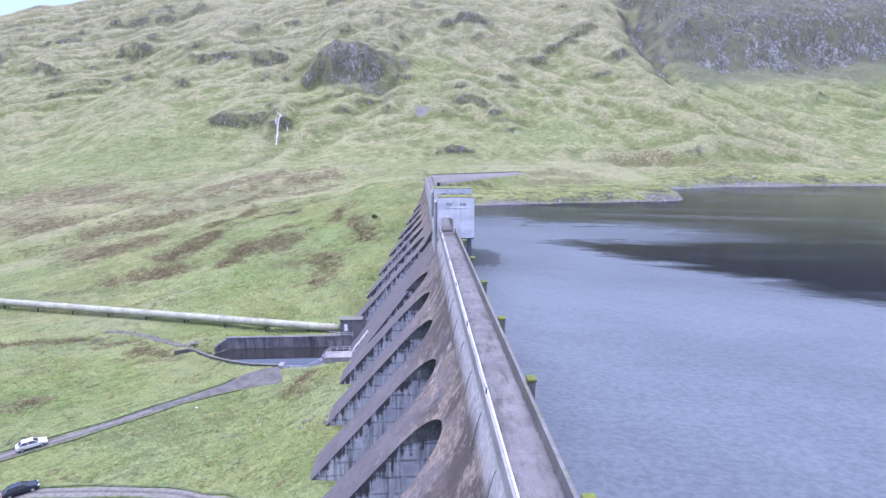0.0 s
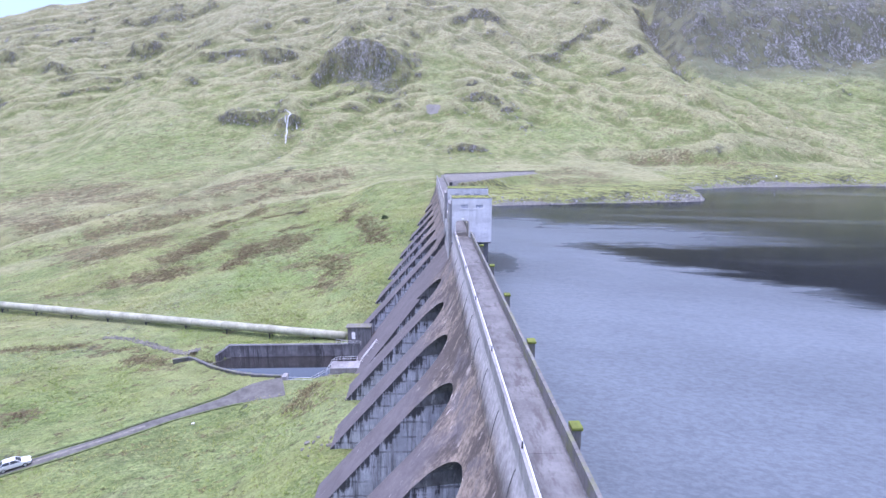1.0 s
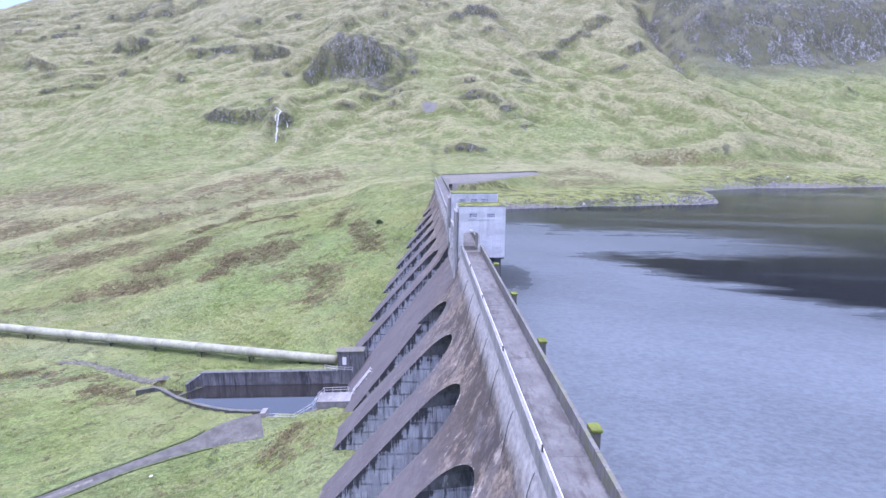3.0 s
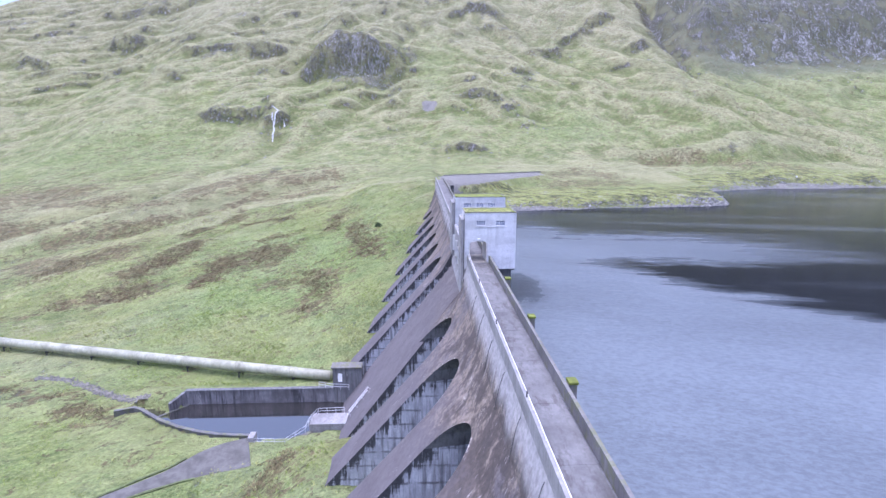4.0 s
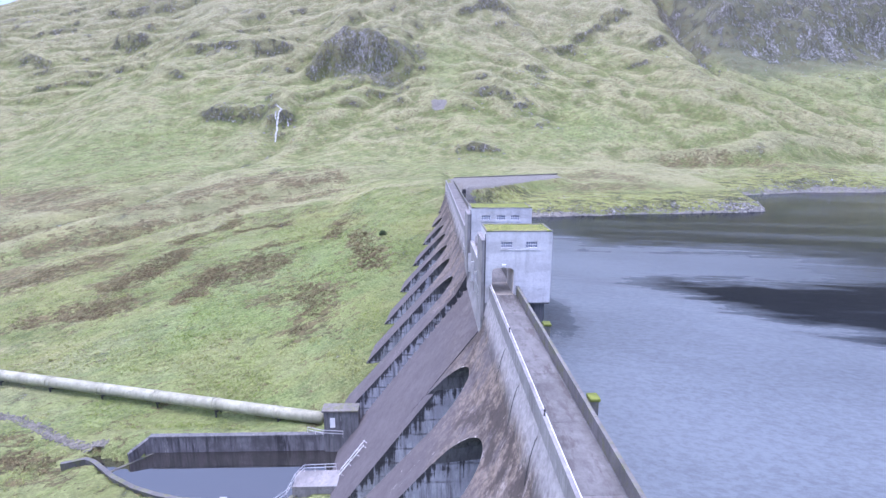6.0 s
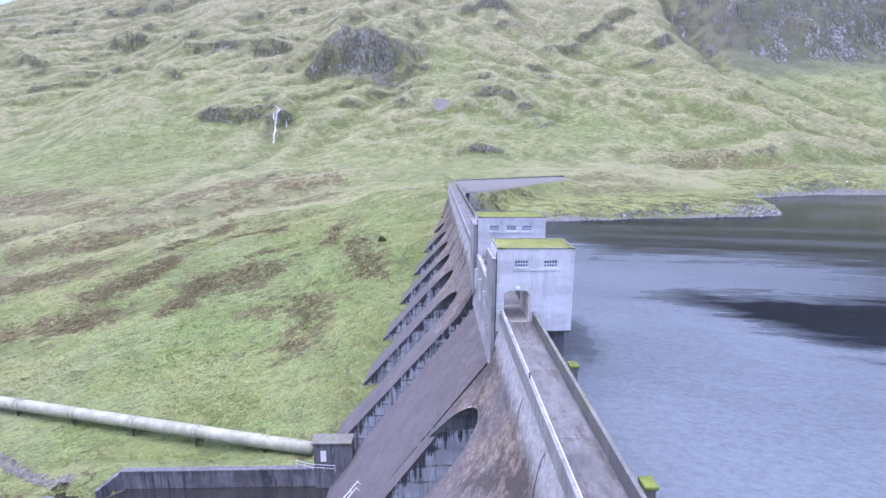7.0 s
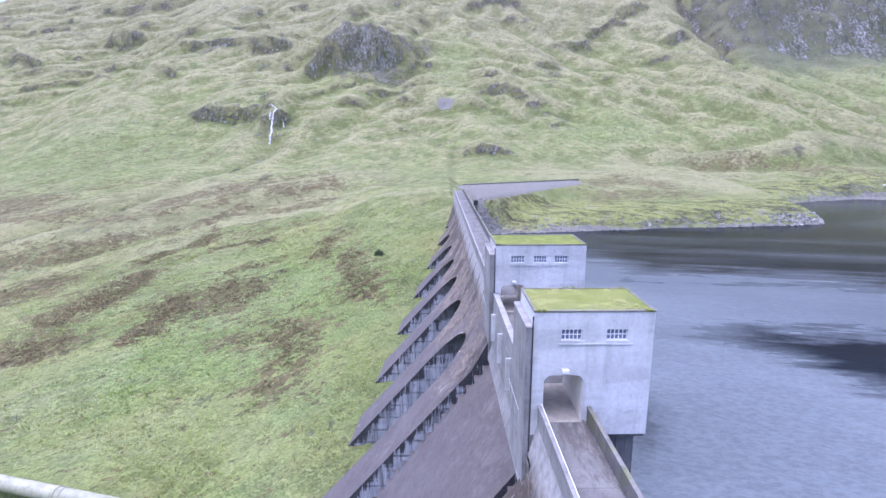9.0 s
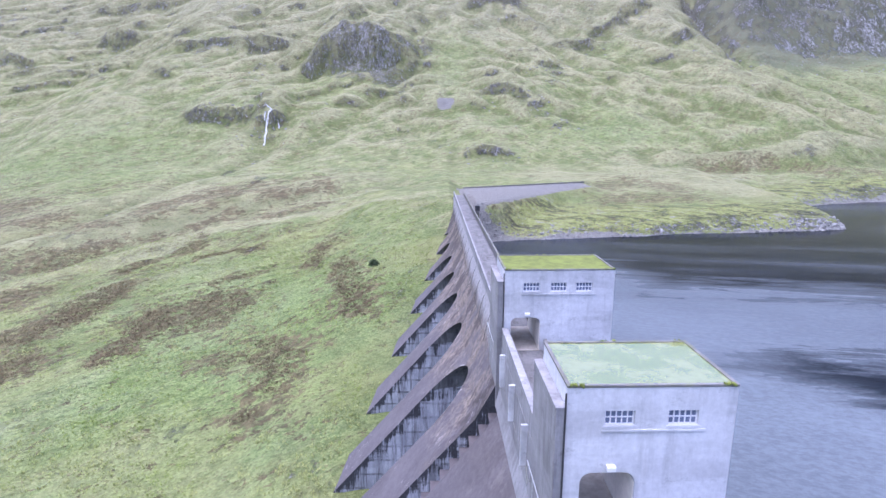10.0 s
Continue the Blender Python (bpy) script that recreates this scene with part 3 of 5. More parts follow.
        for line in CREASES:
            z = z - 3.0 * np.exp(-(polyline_distance(x + 5 * fbm(x, y, 20, 3, 97), y, line) / 5) ** 2)
        tops = tops + 0.7 * rib
    for k, (cx, cy, half, high) in enumerate(CRAGS):
        u = x - cx + (0.45 * half * fbm(x, y, half, 3, 60 + k) if detail else 0)
        near = np.exp(-np.abs(u / half) ** 3)
        edge = y - cy + (0.9 * high * fbm(x, y, 0.7 * half + 5, 3, 80 + k) if detail else 0)
        step = ramp(edge, -0.5 * high, 0.3 * high) * np.exp(-np.maximum(edge, 0) / (3.0 * high))
        z = z + 0.9 * high * near * step
        rock = np.maximum(rock, (0.74 if k == 0 else 0.52) * np.exp(-np.abs(u / (1.15 * half)) ** 3) * ramp(edge, -1.15 * high, -0.25 * high) * (1 - ramp(edge, 0.15 * high, 0.8 * high)))
    rock = np.maximum(rock, 0.9 * np.exp(-(polyline_distance(x, y, GULLY) / 5) ** 2))
    return z, rock, tops


# ---- building helpers ----
def link(name, verts, faces, material, parent=None, smooth=False):
    me = bpy.data.meshes.new(name)
    me.from_pydata([tuple(v) for v in verts], [], faces)
    me.update()
    if material:
        me.materials.append(material)
    if smooth:
        me.polygons.foreach_set("use_smooth", [True] * len(me.polygons))
    ob = new(name, me)
    if parent:
        ob.parent = parent
    return ob


def part(name, bm, material, parent=None, label="", smooth=False):
    bmesh.ops.recalc_face_normals(bm, faces=bm.faces)
    me = bpy.data.meshes.new(name)
    bm.to_mesh(me)
    bm.free()
    me.materials.append(material)
    if smooth:
        me.polygons.foreach_set("use_smooth", [True] * len(me.polygons))
    ob = new(name, me)
    if parent:
        ob.parent = parent
    if label:
        ob["label"] = label
    return ob


def thing(name, label, category, at=(0, 0, 0), group="", kind=""):
    ob = new(name)
    ob.empty_display_size = 0.1
    ob.matrix_world = Matrix.Translation(at)
    return tagged(ob, label, category, group, kind)


def block(x0, x1, y0, y1, z0, z1, bevel=0.0, bm=None):
    bm = bm or bmesh.new()
    made = bmesh.ops.create_cube(bm, size=1, matrix=Matrix.LocRotScale(((x0 + x1) / 2, (y0 + y1) / 2, (z0 + z1) / 2), None, (abs(x1 - x0), abs(y1 - y0), abs(z1 - z0))))
    if bevel:
        edges = {e for v in made["verts"] for e in v.link_edges}
        bmesh.ops.bevel(bm, geom=list(edges), offset=bevel, segments=2, affect="EDGES", profile=0.6)
    return bm


def tube(points, radius, sides=8, bm=None):
    """A pipe along a line of points."""
    bm = bm or bmesh.new()
    rings = []
    pts = [Vector(p) for p in points]
    for i, p in enumerate(pts):
        d = (pts[min(i + 1, len(pts) - 1)] - pts[max(i - 1, 0)]).normalized()
        a = d.cross(Vector((0, 0, 1)) if abs(d.z) < 0.95 else Vector((1, 0, 0))).normalized()
        b = a.cross(d)
        rings.append([bm.verts.new(p + radius * (math.cos(2 * math.pi * k / sides) * a + math.sin(2 * math.pi * k / sides) * b)) for k in range(sides)])
    for r, q in zip(rings, rings[1:]):
        for k in range(sides):
            bm.faces.new((r[k], r[(k + 1) % sides], q[(k + 1) % sides], q[k]))
    bm.faces.new(rings[0][::-1])
    bm.faces.new(rings[-1])
    return bm


def prism(outline, y0, y1, bm=None):
    """An outline in x and z drawn out along y."""
    bm = bm or bmesh.new()
    a = [bm.verts.new((x, y0, z)) for x, z in outline]
    b = [bm.verts.new((x, y1, z)) for x, z in outline]
    bm.faces.new(a)
    bm.faces.new(b[::-1])
    for k in range(len(a)):
        bm.faces.new((a[k - 1], a[k], b[k], b[k - 1]))
    return bm


def wall_along(line, z0, z1, width, bm=None):
    """A wall of even width on a line in plan; z0 and z1 may be functions of x and y."""
    bm = bm or bmesh.new()
    pts, rows = [Vector((*p, 0)) for p in line], []
    for i, p in enumerate(pts):
        d = (pts[min(i + 1, len(pts) - 1)] - pts[max(i - 1, 0)]).normalized()
        side = Vector((-d.y, d.x, 0)) * width / 2
        lo, hi = (z(p.x, p.y) if callable(z) else z for z in (z0, z1))
        rows.append([bm.verts.new(v) for v in ((*(p - side).xy, lo), (*(p - side).xy, hi), (*(p + side).xy, hi), (*(p + side).xy, lo))])
    for r, q in zip(rows, rows[1:]):
        for k in range(4):
            bm.faces.new((r[k], r[(k + 1) % 4], q[(k + 1) % 4], q[k]))
    bm.faces.new(rows[0])
    bm.faces.new(rows[-1][::-1])
    return bm


def height(x, y):
    return float(surface(np.array([float(x)]), np.array([float(y)]))[0])


# ---- the ground ----
# heather: two ends of each patch and its half width, solid beds first, then loose ones and the bands along the slope
BEDS = [(-136, 101, -117, 113, 5.5), (-100, 92, -90, 110, 4.0), (-75, 78, -70, 90, 2.4), (-69, 93, -60, 95, 6.0), (-112, 75, -92, 79, 3.6), (-150, 112, -140, 108, 4.0)]
LOOSE = [(-49, 74, -34, 75, 4.0), (-40, 79, -36, 57, 5.0), (-38, 131, -42, 117, 3.5), (-31, 112, -25, 86, 5.0), (-65, 108, -56, 115, 2.2), (-128, 66, -118, 68, 2.0), (-30, -12, -28, -6, 3.0), (-84, 22, -77, 22, 2.0), (-74, 16, -63, 13, 2.2), (-88, -8.4, -82, -8.4, 2.5)]
BROWNS = [(61, 192, 80, 216, 6.0), (87, 203, 92, 190, 5.0), (140, 262, 174, 263, 5.0), (190, 252, 228, 244, 6.0)]
BANDS = [(-107, 160, -86, 176, 3.0), (-99, 128, -83, 142, 3.2), (-78, 130, -62, 132, 2.0), (-127, 143, -122, 152, 4.0), (-153, 136, -131, 146, 4.0), (-64, 164, -49, 172, 3.0), (-89, 192, -54, 201, 4.0), (-108, 160, -85, 149, 2.5), (-69, 157, -57, 170, 3.0), (-100, 190, -86, 206, 4.0), (-94, 179, -86, 178, 3.0),
         (-117, 178, -96, 199, 5.0), (-153, 169, -119, 163, 3.5), (-190, 150, -165, 152, 5.0), (-220, 205, -190, 200, 12.0), (-112, 23, -87, 24, 1.2), (-185, 180, -158, 184, 4.0), (-240, 160, -200, 158, 6.0)]
POOL_EDGE = [(-59.7, 13.8), (-55, 10.2), (-50.5, 7.6), (-46.5, 6.0), (-43.0, 5.0), (-40, 4.6), (-37.2, 4.4)]


def pool_inside(x, y):
    """1 inside the stilling pool, 0 outside."""
    near = np.interp(x, [p[0] for p in POOL_EDGE] + [-36, -30, -24], [p[1] for p in POOL_EDGE] + [3.6, 4.5, 6.5])
    far = np.interp(x, [-64, -56, -54, -20], [19, 16.2, 19.0, 19.0])
    return (x > -63) & (x < -21) & (y > near) & (y < far)


def surface(x, y):
    z = land(x, y)[0]
    for line, wide in ((TRACK, 2.2), (LOWER_TRACK, 2.2)):
        d = polyline_distance(x, y, line)
        level = land(x, y, False)[0]
        k = 1 - ramp(d, wide, wide + 3)
        z = z * (1 - k) + (level - 0.05) * k
    # the bank beside the pipe and round the pool is graded
    d = np.maximum(np.maximum(-60 - x, x + 24), np.maximum(1.5 - y, y - 20.5))
    k = 1 - ramp(d, 0, 5)
    z = z * (1 - k) + (-30.9 + 0.9 * ramp(y, 17, 21)) * k
    z = np.where(pool_inside(x, y), POOL - 1.5, z)
    # gravel standing at the end of the dam
    flat = ramp(x, -3, 3) * ramp(y - 1.15 * x, 112, 122) * (1 - ramp(y - 0.45 * x, 170, 180)) * (1 - ramp(x, 50, 62))
    z = z * (1 - flat) + 0.05 * flat
    # nothing of the land stands up through the dam
    under = (x > -3) & (x < 4) & (y < 150)
    return np.where(under, np.minimum(z, np.where(y > 120, -1.2, -8.0)), z)


def spaced(*runs):
    out = []
    for a, b, step in runs:
        out += list(np.linspace(a, b, max(2, int(abs(b - a) / step)), endpoint=False))
    return out


FIELDS = {}


def build_ground():
    xs = np.array(spaced((-2600, -900, 110), (-900, -480, 8), (-480, -180, 2.1), (-180, -100, 1.3), (-100, 6, 0.75), (6, 140, 1.4), (140, 450, 2.0), (450, 900, 9), (900, 2601, 110)) + [2600])
    ys = np.array(spaced((-2600, -300, 120), (-300, -60, 6), (-60, 0, 1.2), (0, 60, 0.75), (60, 230, 1.4), (230, 540, 1.5), (540, 760, 2.6), (760, 1100, 12), (1100, 2601, 110)) + [2600])
    gx, gy = np.meshgrid(xs, ys)
    x, y = gx.ravel(), gy.ravel()
    z = surface(x, y)
    _, rock, tops = land(x, y)
    nx, ny = len(xs), len(ys)
    idx = np.arange(nx * ny).reshape(ny, nx)
    quads = np.stack([idx[:-1, :-1], idx[:-1, 1:], idx[1:, 1:], idx[1:, :-1]], -1).reshape(-1, 4)
    me = bpy.data.meshes.new("ground")
    me.vertices.add(len(x))
    me.vertices.foreach_set("co", np.stack([x, y, z], -1).astype(np.float32).ravel())
    me.loops.add(quads.size)
    me.loops.foreach_set("vertex_index", quads.ravel().astype(np.int32))
    me.polygons.add(len(quads))
    me.polygons.foreach_set("loop_start", np.arange(0, quads.size, 4, dtype=np.int32))
    me.update(calc_edges=True)
    me.polygons.foreach_set("use_smooth", np.ones(len(quads), dtype=bool))
    # how far each place stands above or below its surroundings, and how steep it is
    grid = z.reshape(ny, nx)

    def moved(dx, dy):
        i, j = np.interp(xs + dx, xs, np.arange(nx)), np.interp(ys + dy, ys, np.arange(ny))
        i0, j0 = np.minimum(i.astype(int), nx - 2), np.minimum(j.astype(int), ny - 2)
        u, v = (i - i0)[None, :], (j - j0)[:, None]
        rows = grid[:, i0] * (1 - u) + grid[:, i0 + 1] * u
        return rows[j0] * (1 - v) + rows[j0 + 1] * v

    def stand(r):
        ring = [(r * math.cos(a), r * math.sin(a)) for a in np.arange(8) * math.pi / 4]
        return (grid - sum(moved(*p) for p in ring) / 8).ravel()

    high, fine = stand(11.0), stand(4.5)
    steep = np.hypot(*np.gradient(grid, ys, xs)).ravel()
    upland = ramp(y, 215, 275)
    brow = np.clip(0.55 * high + 1.1 * fine, -1.6, 1.6) * upland * (x > -900)
    heather = 0 * x - 0.4
    px, py = x + 4 * fbm(x, y, 12, 4, 51, 0.65), y + 4 * fbm(x, y, 12, 4, 52, 0.65)
    for beds, most in ((BEDS, 0.80), (LOOSE, 0.56), (BANDS, 0.74), (BROWNS, 0.62)):
        for ax, ay, bx, by, wide in beds:
            d = polyline_distance(px, py, [(ax, ay), (bx, by)]) / wide
            heather = np.maximum(heather, np.minimum(most, most + 0.22 - 0.34 * d))
    heather = np.maximum(heather, ramp(y, 95, 135) * (1 - ramp(y, 225, 262)) * ramp(-x, 22, 60) * (0.14 + 0.3 * np.exp(-(polyline_distance(x, y, TROUGH) / 12) ** 2) - 0.95 * tops))
    heather = np.maximum(heather, 0.12 * ramp(y, 255, 300))
    crest = np.max([np.exp(-(polyline_distance(x + 3 * fbm(x, y, 14, 3, 54), y + 3 * fbm(x, y, 14, 3, 55), line) / 2.8) ** 2) for line in CRESTS], axis=0)
    heather = np.clip(heather - 0.8 * crest, 0, 1)
    inland = y - shore_y(x)
    gravel = 0.85 * (1 - ramp(inland + 3.0 * fbm(x, y, 12, 3, 31), 0.5, 4.5)) * ramp(x, 0, 4)
    yard = ramp(x, 0, 2) * (1 - ramp(x, 50, 58)) * ramp(y - 1.15 * x, 118, 122) * (1 - ramp(y - 0.10 * x, 190, 194))
    gravel = np.maximum(gravel, yard)
    gravel = np.maximum(gravel, 0.30 * ramp(x, 2, 5) * (1 - ramp(x, 22, 34)) * ramp(y - 1.15 * x, 98, 106) * (y < 150))
    gravel = np.where(x > 126, 0.75 * gravel, gravel)
    gravel = np.maximum(gravel, 0.85 * np.exp(-((x / 7) ** 2 + ((y - 352) / 6) ** 2) ** 2))
    dry = 0.9 * np.exp(-(((x + 20) / 18) ** 2 + ((y - 342) / 20) ** 2)) + 0.7 * np.exp(-(((x + 321) / 34) ** 2 + ((y - 343) / 22) ** 2))
    dry += 0.55 * ramp(y, 150, 168) * (1 - ramp(y, 185, 215)) * ramp(-x, 5, 60) + 0.30 * ramp(y, 330, 560)
    dry += np.clip(1.2 * tops, -0.5, 0.9) + 0.6 * np.exp(-((polyline_distance(x, y, TROUGH) - 20) / 7) ** 2) * ramp(-y, -185, -120)
    # straw on brows and crests; the brows' part also paints light on tops
    dry += 0.5 * brow + 0.9 * crest
    dry += 0.5 * ramp(x, 20, 60) * ramp(inland, 24, 50) * (1 - ramp(y, 255, 275))
    lush = ramp(-x, 5, 12) * (1 - ramp(-x, 60, 110)) * ramp(y, -20, 10) * (1 - ramp(y, 90, 150)) * 0.8
    lush = np.maximum(lush, 0.75 * (1 - ramp(y, 18, 60)) * (x < 0))
    lush += 0.6 * ramp(x, 230, 300) * ramp(y, 345, 400) * (1 - ramp(y, 455, 475))
    bowl = bowl_field(x, y)
    lush, dry = lush + 0.75 * bowl, dry - 0.45 * bowl
    dry += 0.7 * ramp(x, 28, 50) * ramp(inland, 24, 34) * fbm(x, y, 26, 4, 53) - 0.5 * ramp(x, 200, 260) * ramp(y, 420, 450)
    heather = np.maximum(heather, 0.66 * ramp(x, 40, 56) * (1 - ramp(x, 85, 110)) * ramp(inland, 24, 30) * (1 - ramp(inland, 40, 50)))
    shore = ramp(x, 6, 16) * ramp(inland, 1.0, 4.0) * (1 - ramp(inland + 8 * fbm(x, y, 20, 3, 58), 18, 32)) * (1 - yard)
    rock = np.maximum(rock, 0.30 * ramp(x, 30, 60) * ramp(inland, 1, 4) * (1 - ramp(inland, 10, 18)))
    rock = np.maximum(rock, 0.75 * np.exp(-(((x - 118) / 9) ** 2 + ((inland - 1) / 4) ** 2)) + 0.6 * np.exp(-(((x - 62) / 8) ** 2 + ((inland - 4) / 3) ** 2)))
    rock = np.maximum(rock, 0.45 * upland * ramp(steep, 1.0, 1.6))
    pale = ramp(x, 245, 300) * np.exp(-((y - 468 - 0.08 * (x - 300)) / 24) ** 2) + 0.5 * np.exp(-(((x + 50) / 40) ** 2 + ((y - 425) / 30) ** 2))
    # rushes of low places, with painted shade of hollows and steep faces
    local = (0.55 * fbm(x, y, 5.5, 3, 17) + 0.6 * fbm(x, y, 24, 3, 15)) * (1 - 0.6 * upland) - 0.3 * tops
    rush_shade = np.clip(-1.7 * local - 0.1, 0, 0.9) * (1 - 0.6 * lush.clip(0, 1))
    rush_shade = np.maximum(rush_shade, np.clip(-0.8 * brow - 0.05, 0, 1) * (1 - 0.5 * bowl.clip(0, 1)))
    rush_shade = np.maximum(rush_shade, 0.45 * upland * ramp(steep, 0.70, 1.1))
    rush_shade = np.maximum(rush_shade, 0.8 * np.exp(-(polyline_distance(px, py, STREAM) / 6) ** 2) * ramp(y, 100, 140))
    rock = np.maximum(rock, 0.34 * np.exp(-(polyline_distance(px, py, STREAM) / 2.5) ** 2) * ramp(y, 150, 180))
    rush_shade = np.maximum(rush_shade, 0.8 * ramp(x, 225, 285) * ramp(y, 420, 460))
    # rank grass along the foot of the dam
    foot = np.interp(y, [-60, 0, 28, 150], [-31, -27, -22, -5])
    rank = np.exp(-np.maximum(foot - x, 0) / 5.0) * ramp(y, 5, 25) * (1 - ramp(y, 105, 135)) * (x < 0)
    rush_shade, dry = np.maximum(rush_shade, 0.75 * rank), dry + 0.25 * rank
    heather = np.maximum(heather, (0.34 - 0.5 * tops) * ramp(-x, 110, 160) * ramp(y, 170, 200) * (1 - ramp(y, 300, 330)) * ramp(fbm(x, y, 60, 3, 57), -0.1, 0.35))
    for name, values in (("cliff", ramp(x - 46 + 26 * fbm(x, y, 45, 3, 23), 195, 228) * ramp(y, 412 + 0.05 * (x - 300), 448)), ("shore", shore), ("rush_shade", rush_shade), ("pale", pale), ("rock", rock), ("heather", heather), ("gravel", gravel), ("dry", dry), ("lush", lush)):
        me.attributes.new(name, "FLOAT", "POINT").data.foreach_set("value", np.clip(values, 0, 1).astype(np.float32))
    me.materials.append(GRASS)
    FIELDS.update(heather=heather, gravel=gravel, rock=rock, x=x, y=y, z=z)
    return tagged(new("ground", me), "rough green and straw hill grass with heather patches and grey crags", "hillside", kind="structure")


build_ground()
loch = link("water", [(-0.5, -2600, WATER), (2600, -2600, WATER), (2600, 330, WATER), (-0.5, 330, WATER)], [(0, 1, 2, 3)], WATER_LOCH)
tagged(loch, "dark rippled loch water behind the dam", "water", kind="structure")


# ---- the dam ----
PITCH, GAP = 14.2, 8.6
DAM_START, DAM_END = -163.0, 150.0


def face_x(z):
    """The downstream face: upright under the parapet, then a long batter."""
    return float(np.interp(z, [-60, -7.0, -4.7, -3.6, -2.4], [-4.2 - 0.90 * 53, -4.2, -2.95, -2.35, -2.05]))


def chute_x(z):
    """The face of the wide spillway block, set back from the buttresses and a little steeper."""
    return -1.75 - 0.775 * max(0.0, -4.4 - z)


NEAR_GAPS = [-62.4 + PITCH * k for k in range(-6, 5)]
FAR_GAPS = [33.0 + PITCH * k for k in range(0, 8)]
GAPS = NEAR_GAPS + FAR_GAPS
CROWN = -6.9
dam = thing("dam", "long concrete buttress dam with battered downstream face and arched bays", "dam", (0, 0, -30), kind="structure")
dam_inverse = Matrix.Translation((0, 0, 30))


def of_dam(ob):
    ob.parent = dam
    ob.matrix_parent_inverse = dam_inverse
    return ob


def buttress(y0, y1, material=FACE, profile=face_x):
    """A buttress: battered edge towards the valley and upright sides, in two materials."""
    zs = [-2.4, -3.0, -3.6, -4.2, -4.7, -5.4, -6.2, -7.0, -10, -14, -18, -22, -26, -30, -36, -44]
    foot, insets = 0.5, (0.0, 0.7, 1.8, 3.5, 6.0)
    verts, faces, mats, edge = [], [], [], []
    for z in zs:
        # the sides lean outwards a little towards the foot
        lean = foot * min(1.0, max(0.0, (-7 - z) / 25))
        for y in (y0 - lean, y1 + lean):
            # 0 at the face edge for drips, and under arch heads for painted shade
            for inset in insets:
                verts.append((min(0.28, profile(z) + inset), y, z))
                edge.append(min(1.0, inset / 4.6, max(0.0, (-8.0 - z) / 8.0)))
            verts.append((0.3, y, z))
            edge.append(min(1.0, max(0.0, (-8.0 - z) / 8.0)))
    m = len(insets) + 1
    for k in range(len(zs) - 1):
        a, b = 2 * m * k, 2 * m * (k + 1)
        faces.append((a, a + m, b + m, b))
        mats.append(0)
        for j in range(m - 1):
            faces += [(a + j + 1, a + j, b + j, b + j + 1), (a + m + j, a + m + j + 1, b + m + j + 1, b + m + j)]
            mats += [1, 1]
    me = bpy.data.meshes.new("buttress")
    me.from_pydata(verts, [], faces)
    me.materials.append(material)
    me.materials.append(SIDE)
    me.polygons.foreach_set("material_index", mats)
    me.attributes.new("edge", "FLOAT", "POINT").data.foreach_set("value", edge)
    me.update()
    return of_dam(new("buttress", me))


def arch_head(yc):
    """The solid head over one bay, with its arched lower edge."""
    half, n = GAP / 2, 22
    verts, faces, mats, arch = [], [], [], []
    tops = [-2.4, -3.0, -3.6, -4.2, -4.7, -5.4, -6.2]
    for k in range(n + 1):
        u = -1 + 2 * k / n
        y = yc + half * u
        low = CROWN - 5.2 * (1 - math.sqrt(max(0.0, 1 - u * u)))
        levels = tops + [CROWN + (low - CROWN) * j / 4 for j in range(5)]
        verts += [(face_x(z), y, z) for z in levels]
        verts += [(0.3, y, low + 1.0)]
        arch += [math.exp((low - z) / 1.1) for z in levels] + [0.0]
    m = len(tops) + 6
    for k in range(n):
        for j in range(m - 1):
            faces.append((k * m + j, (k + 1) * m + j, (k + 1) * m + j + 1, k * m + j + 1))
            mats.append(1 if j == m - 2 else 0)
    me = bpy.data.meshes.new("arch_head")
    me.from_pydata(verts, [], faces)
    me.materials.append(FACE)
    # underside of the arch in the dark concrete, shade painted in
    me.materials.append(SHADE_DARK)
    me.polygons.foreach_set("material_index", mats)
    me.attributes.new("arch", "FLOAT", "POINT").data.foreach_set("value", arch)
    me.update()
    return of_dam(new("arch_head", me))


for yc in GAPS:
    arch_head(yc)
for row in (NEAR_GAPS, FAR_GAPS):
    for a, b in zip(row, row[1:]):
        buttress(a + GAP / 2, b - GAP / 2)
buttress(DAM_START, NEAR_GAPS[0] - GAP / 2)
buttress(FAR_GAPS[-1] + GAP / 2, DAM_END)
CHUTE_ENDS = (2.0, 20.0)
buttress(NEAR_GAPS[-1] + GAP / 2, 0.6, FACE, lambda z: chute_x(z) - 0.4)
buttress(22.3, FAR_GAPS[0] - GAP / 2)
# the wide spillway block under the towers, with a sunk channel at either side
buttress(*CHUTE_ENDS, CHUTE, chute_x)
for y0, y1 in ((0.6, CHUTE_ENDS[0]), (CHUTE_ENDS[1], 22.3)):
    zs = [-2.4, -4.4, -44]
    of_dam(part("side_channel", prism([(chute_x(z) + 1.2, z) for z in zs] + [(0.3, -44), (0.3, -2.4)], y0, y1), SHADE_DARK))
    for k in range(23):
        z = -5.2 - 1.15 * k
        of_dam(part("channel_step", block(chute_x(z) + 0.25, chute_x(z) + 1.4, y0 + 0.05, y1 - 0.05, z - 0.40, z + 0.05, 0.04), CHUTE))
# upstream wall and the crest beam
# the dark concrete paints the shade at the back of the bays
of_dam(part("upstream_wall", prism([(0.3, -2.4), (2.3, -2.4), (2.6, -8), (9.0, -30), (9.0, -44), (0.3, -44)], DAM_START, DAM_END), SHADE_DARK))
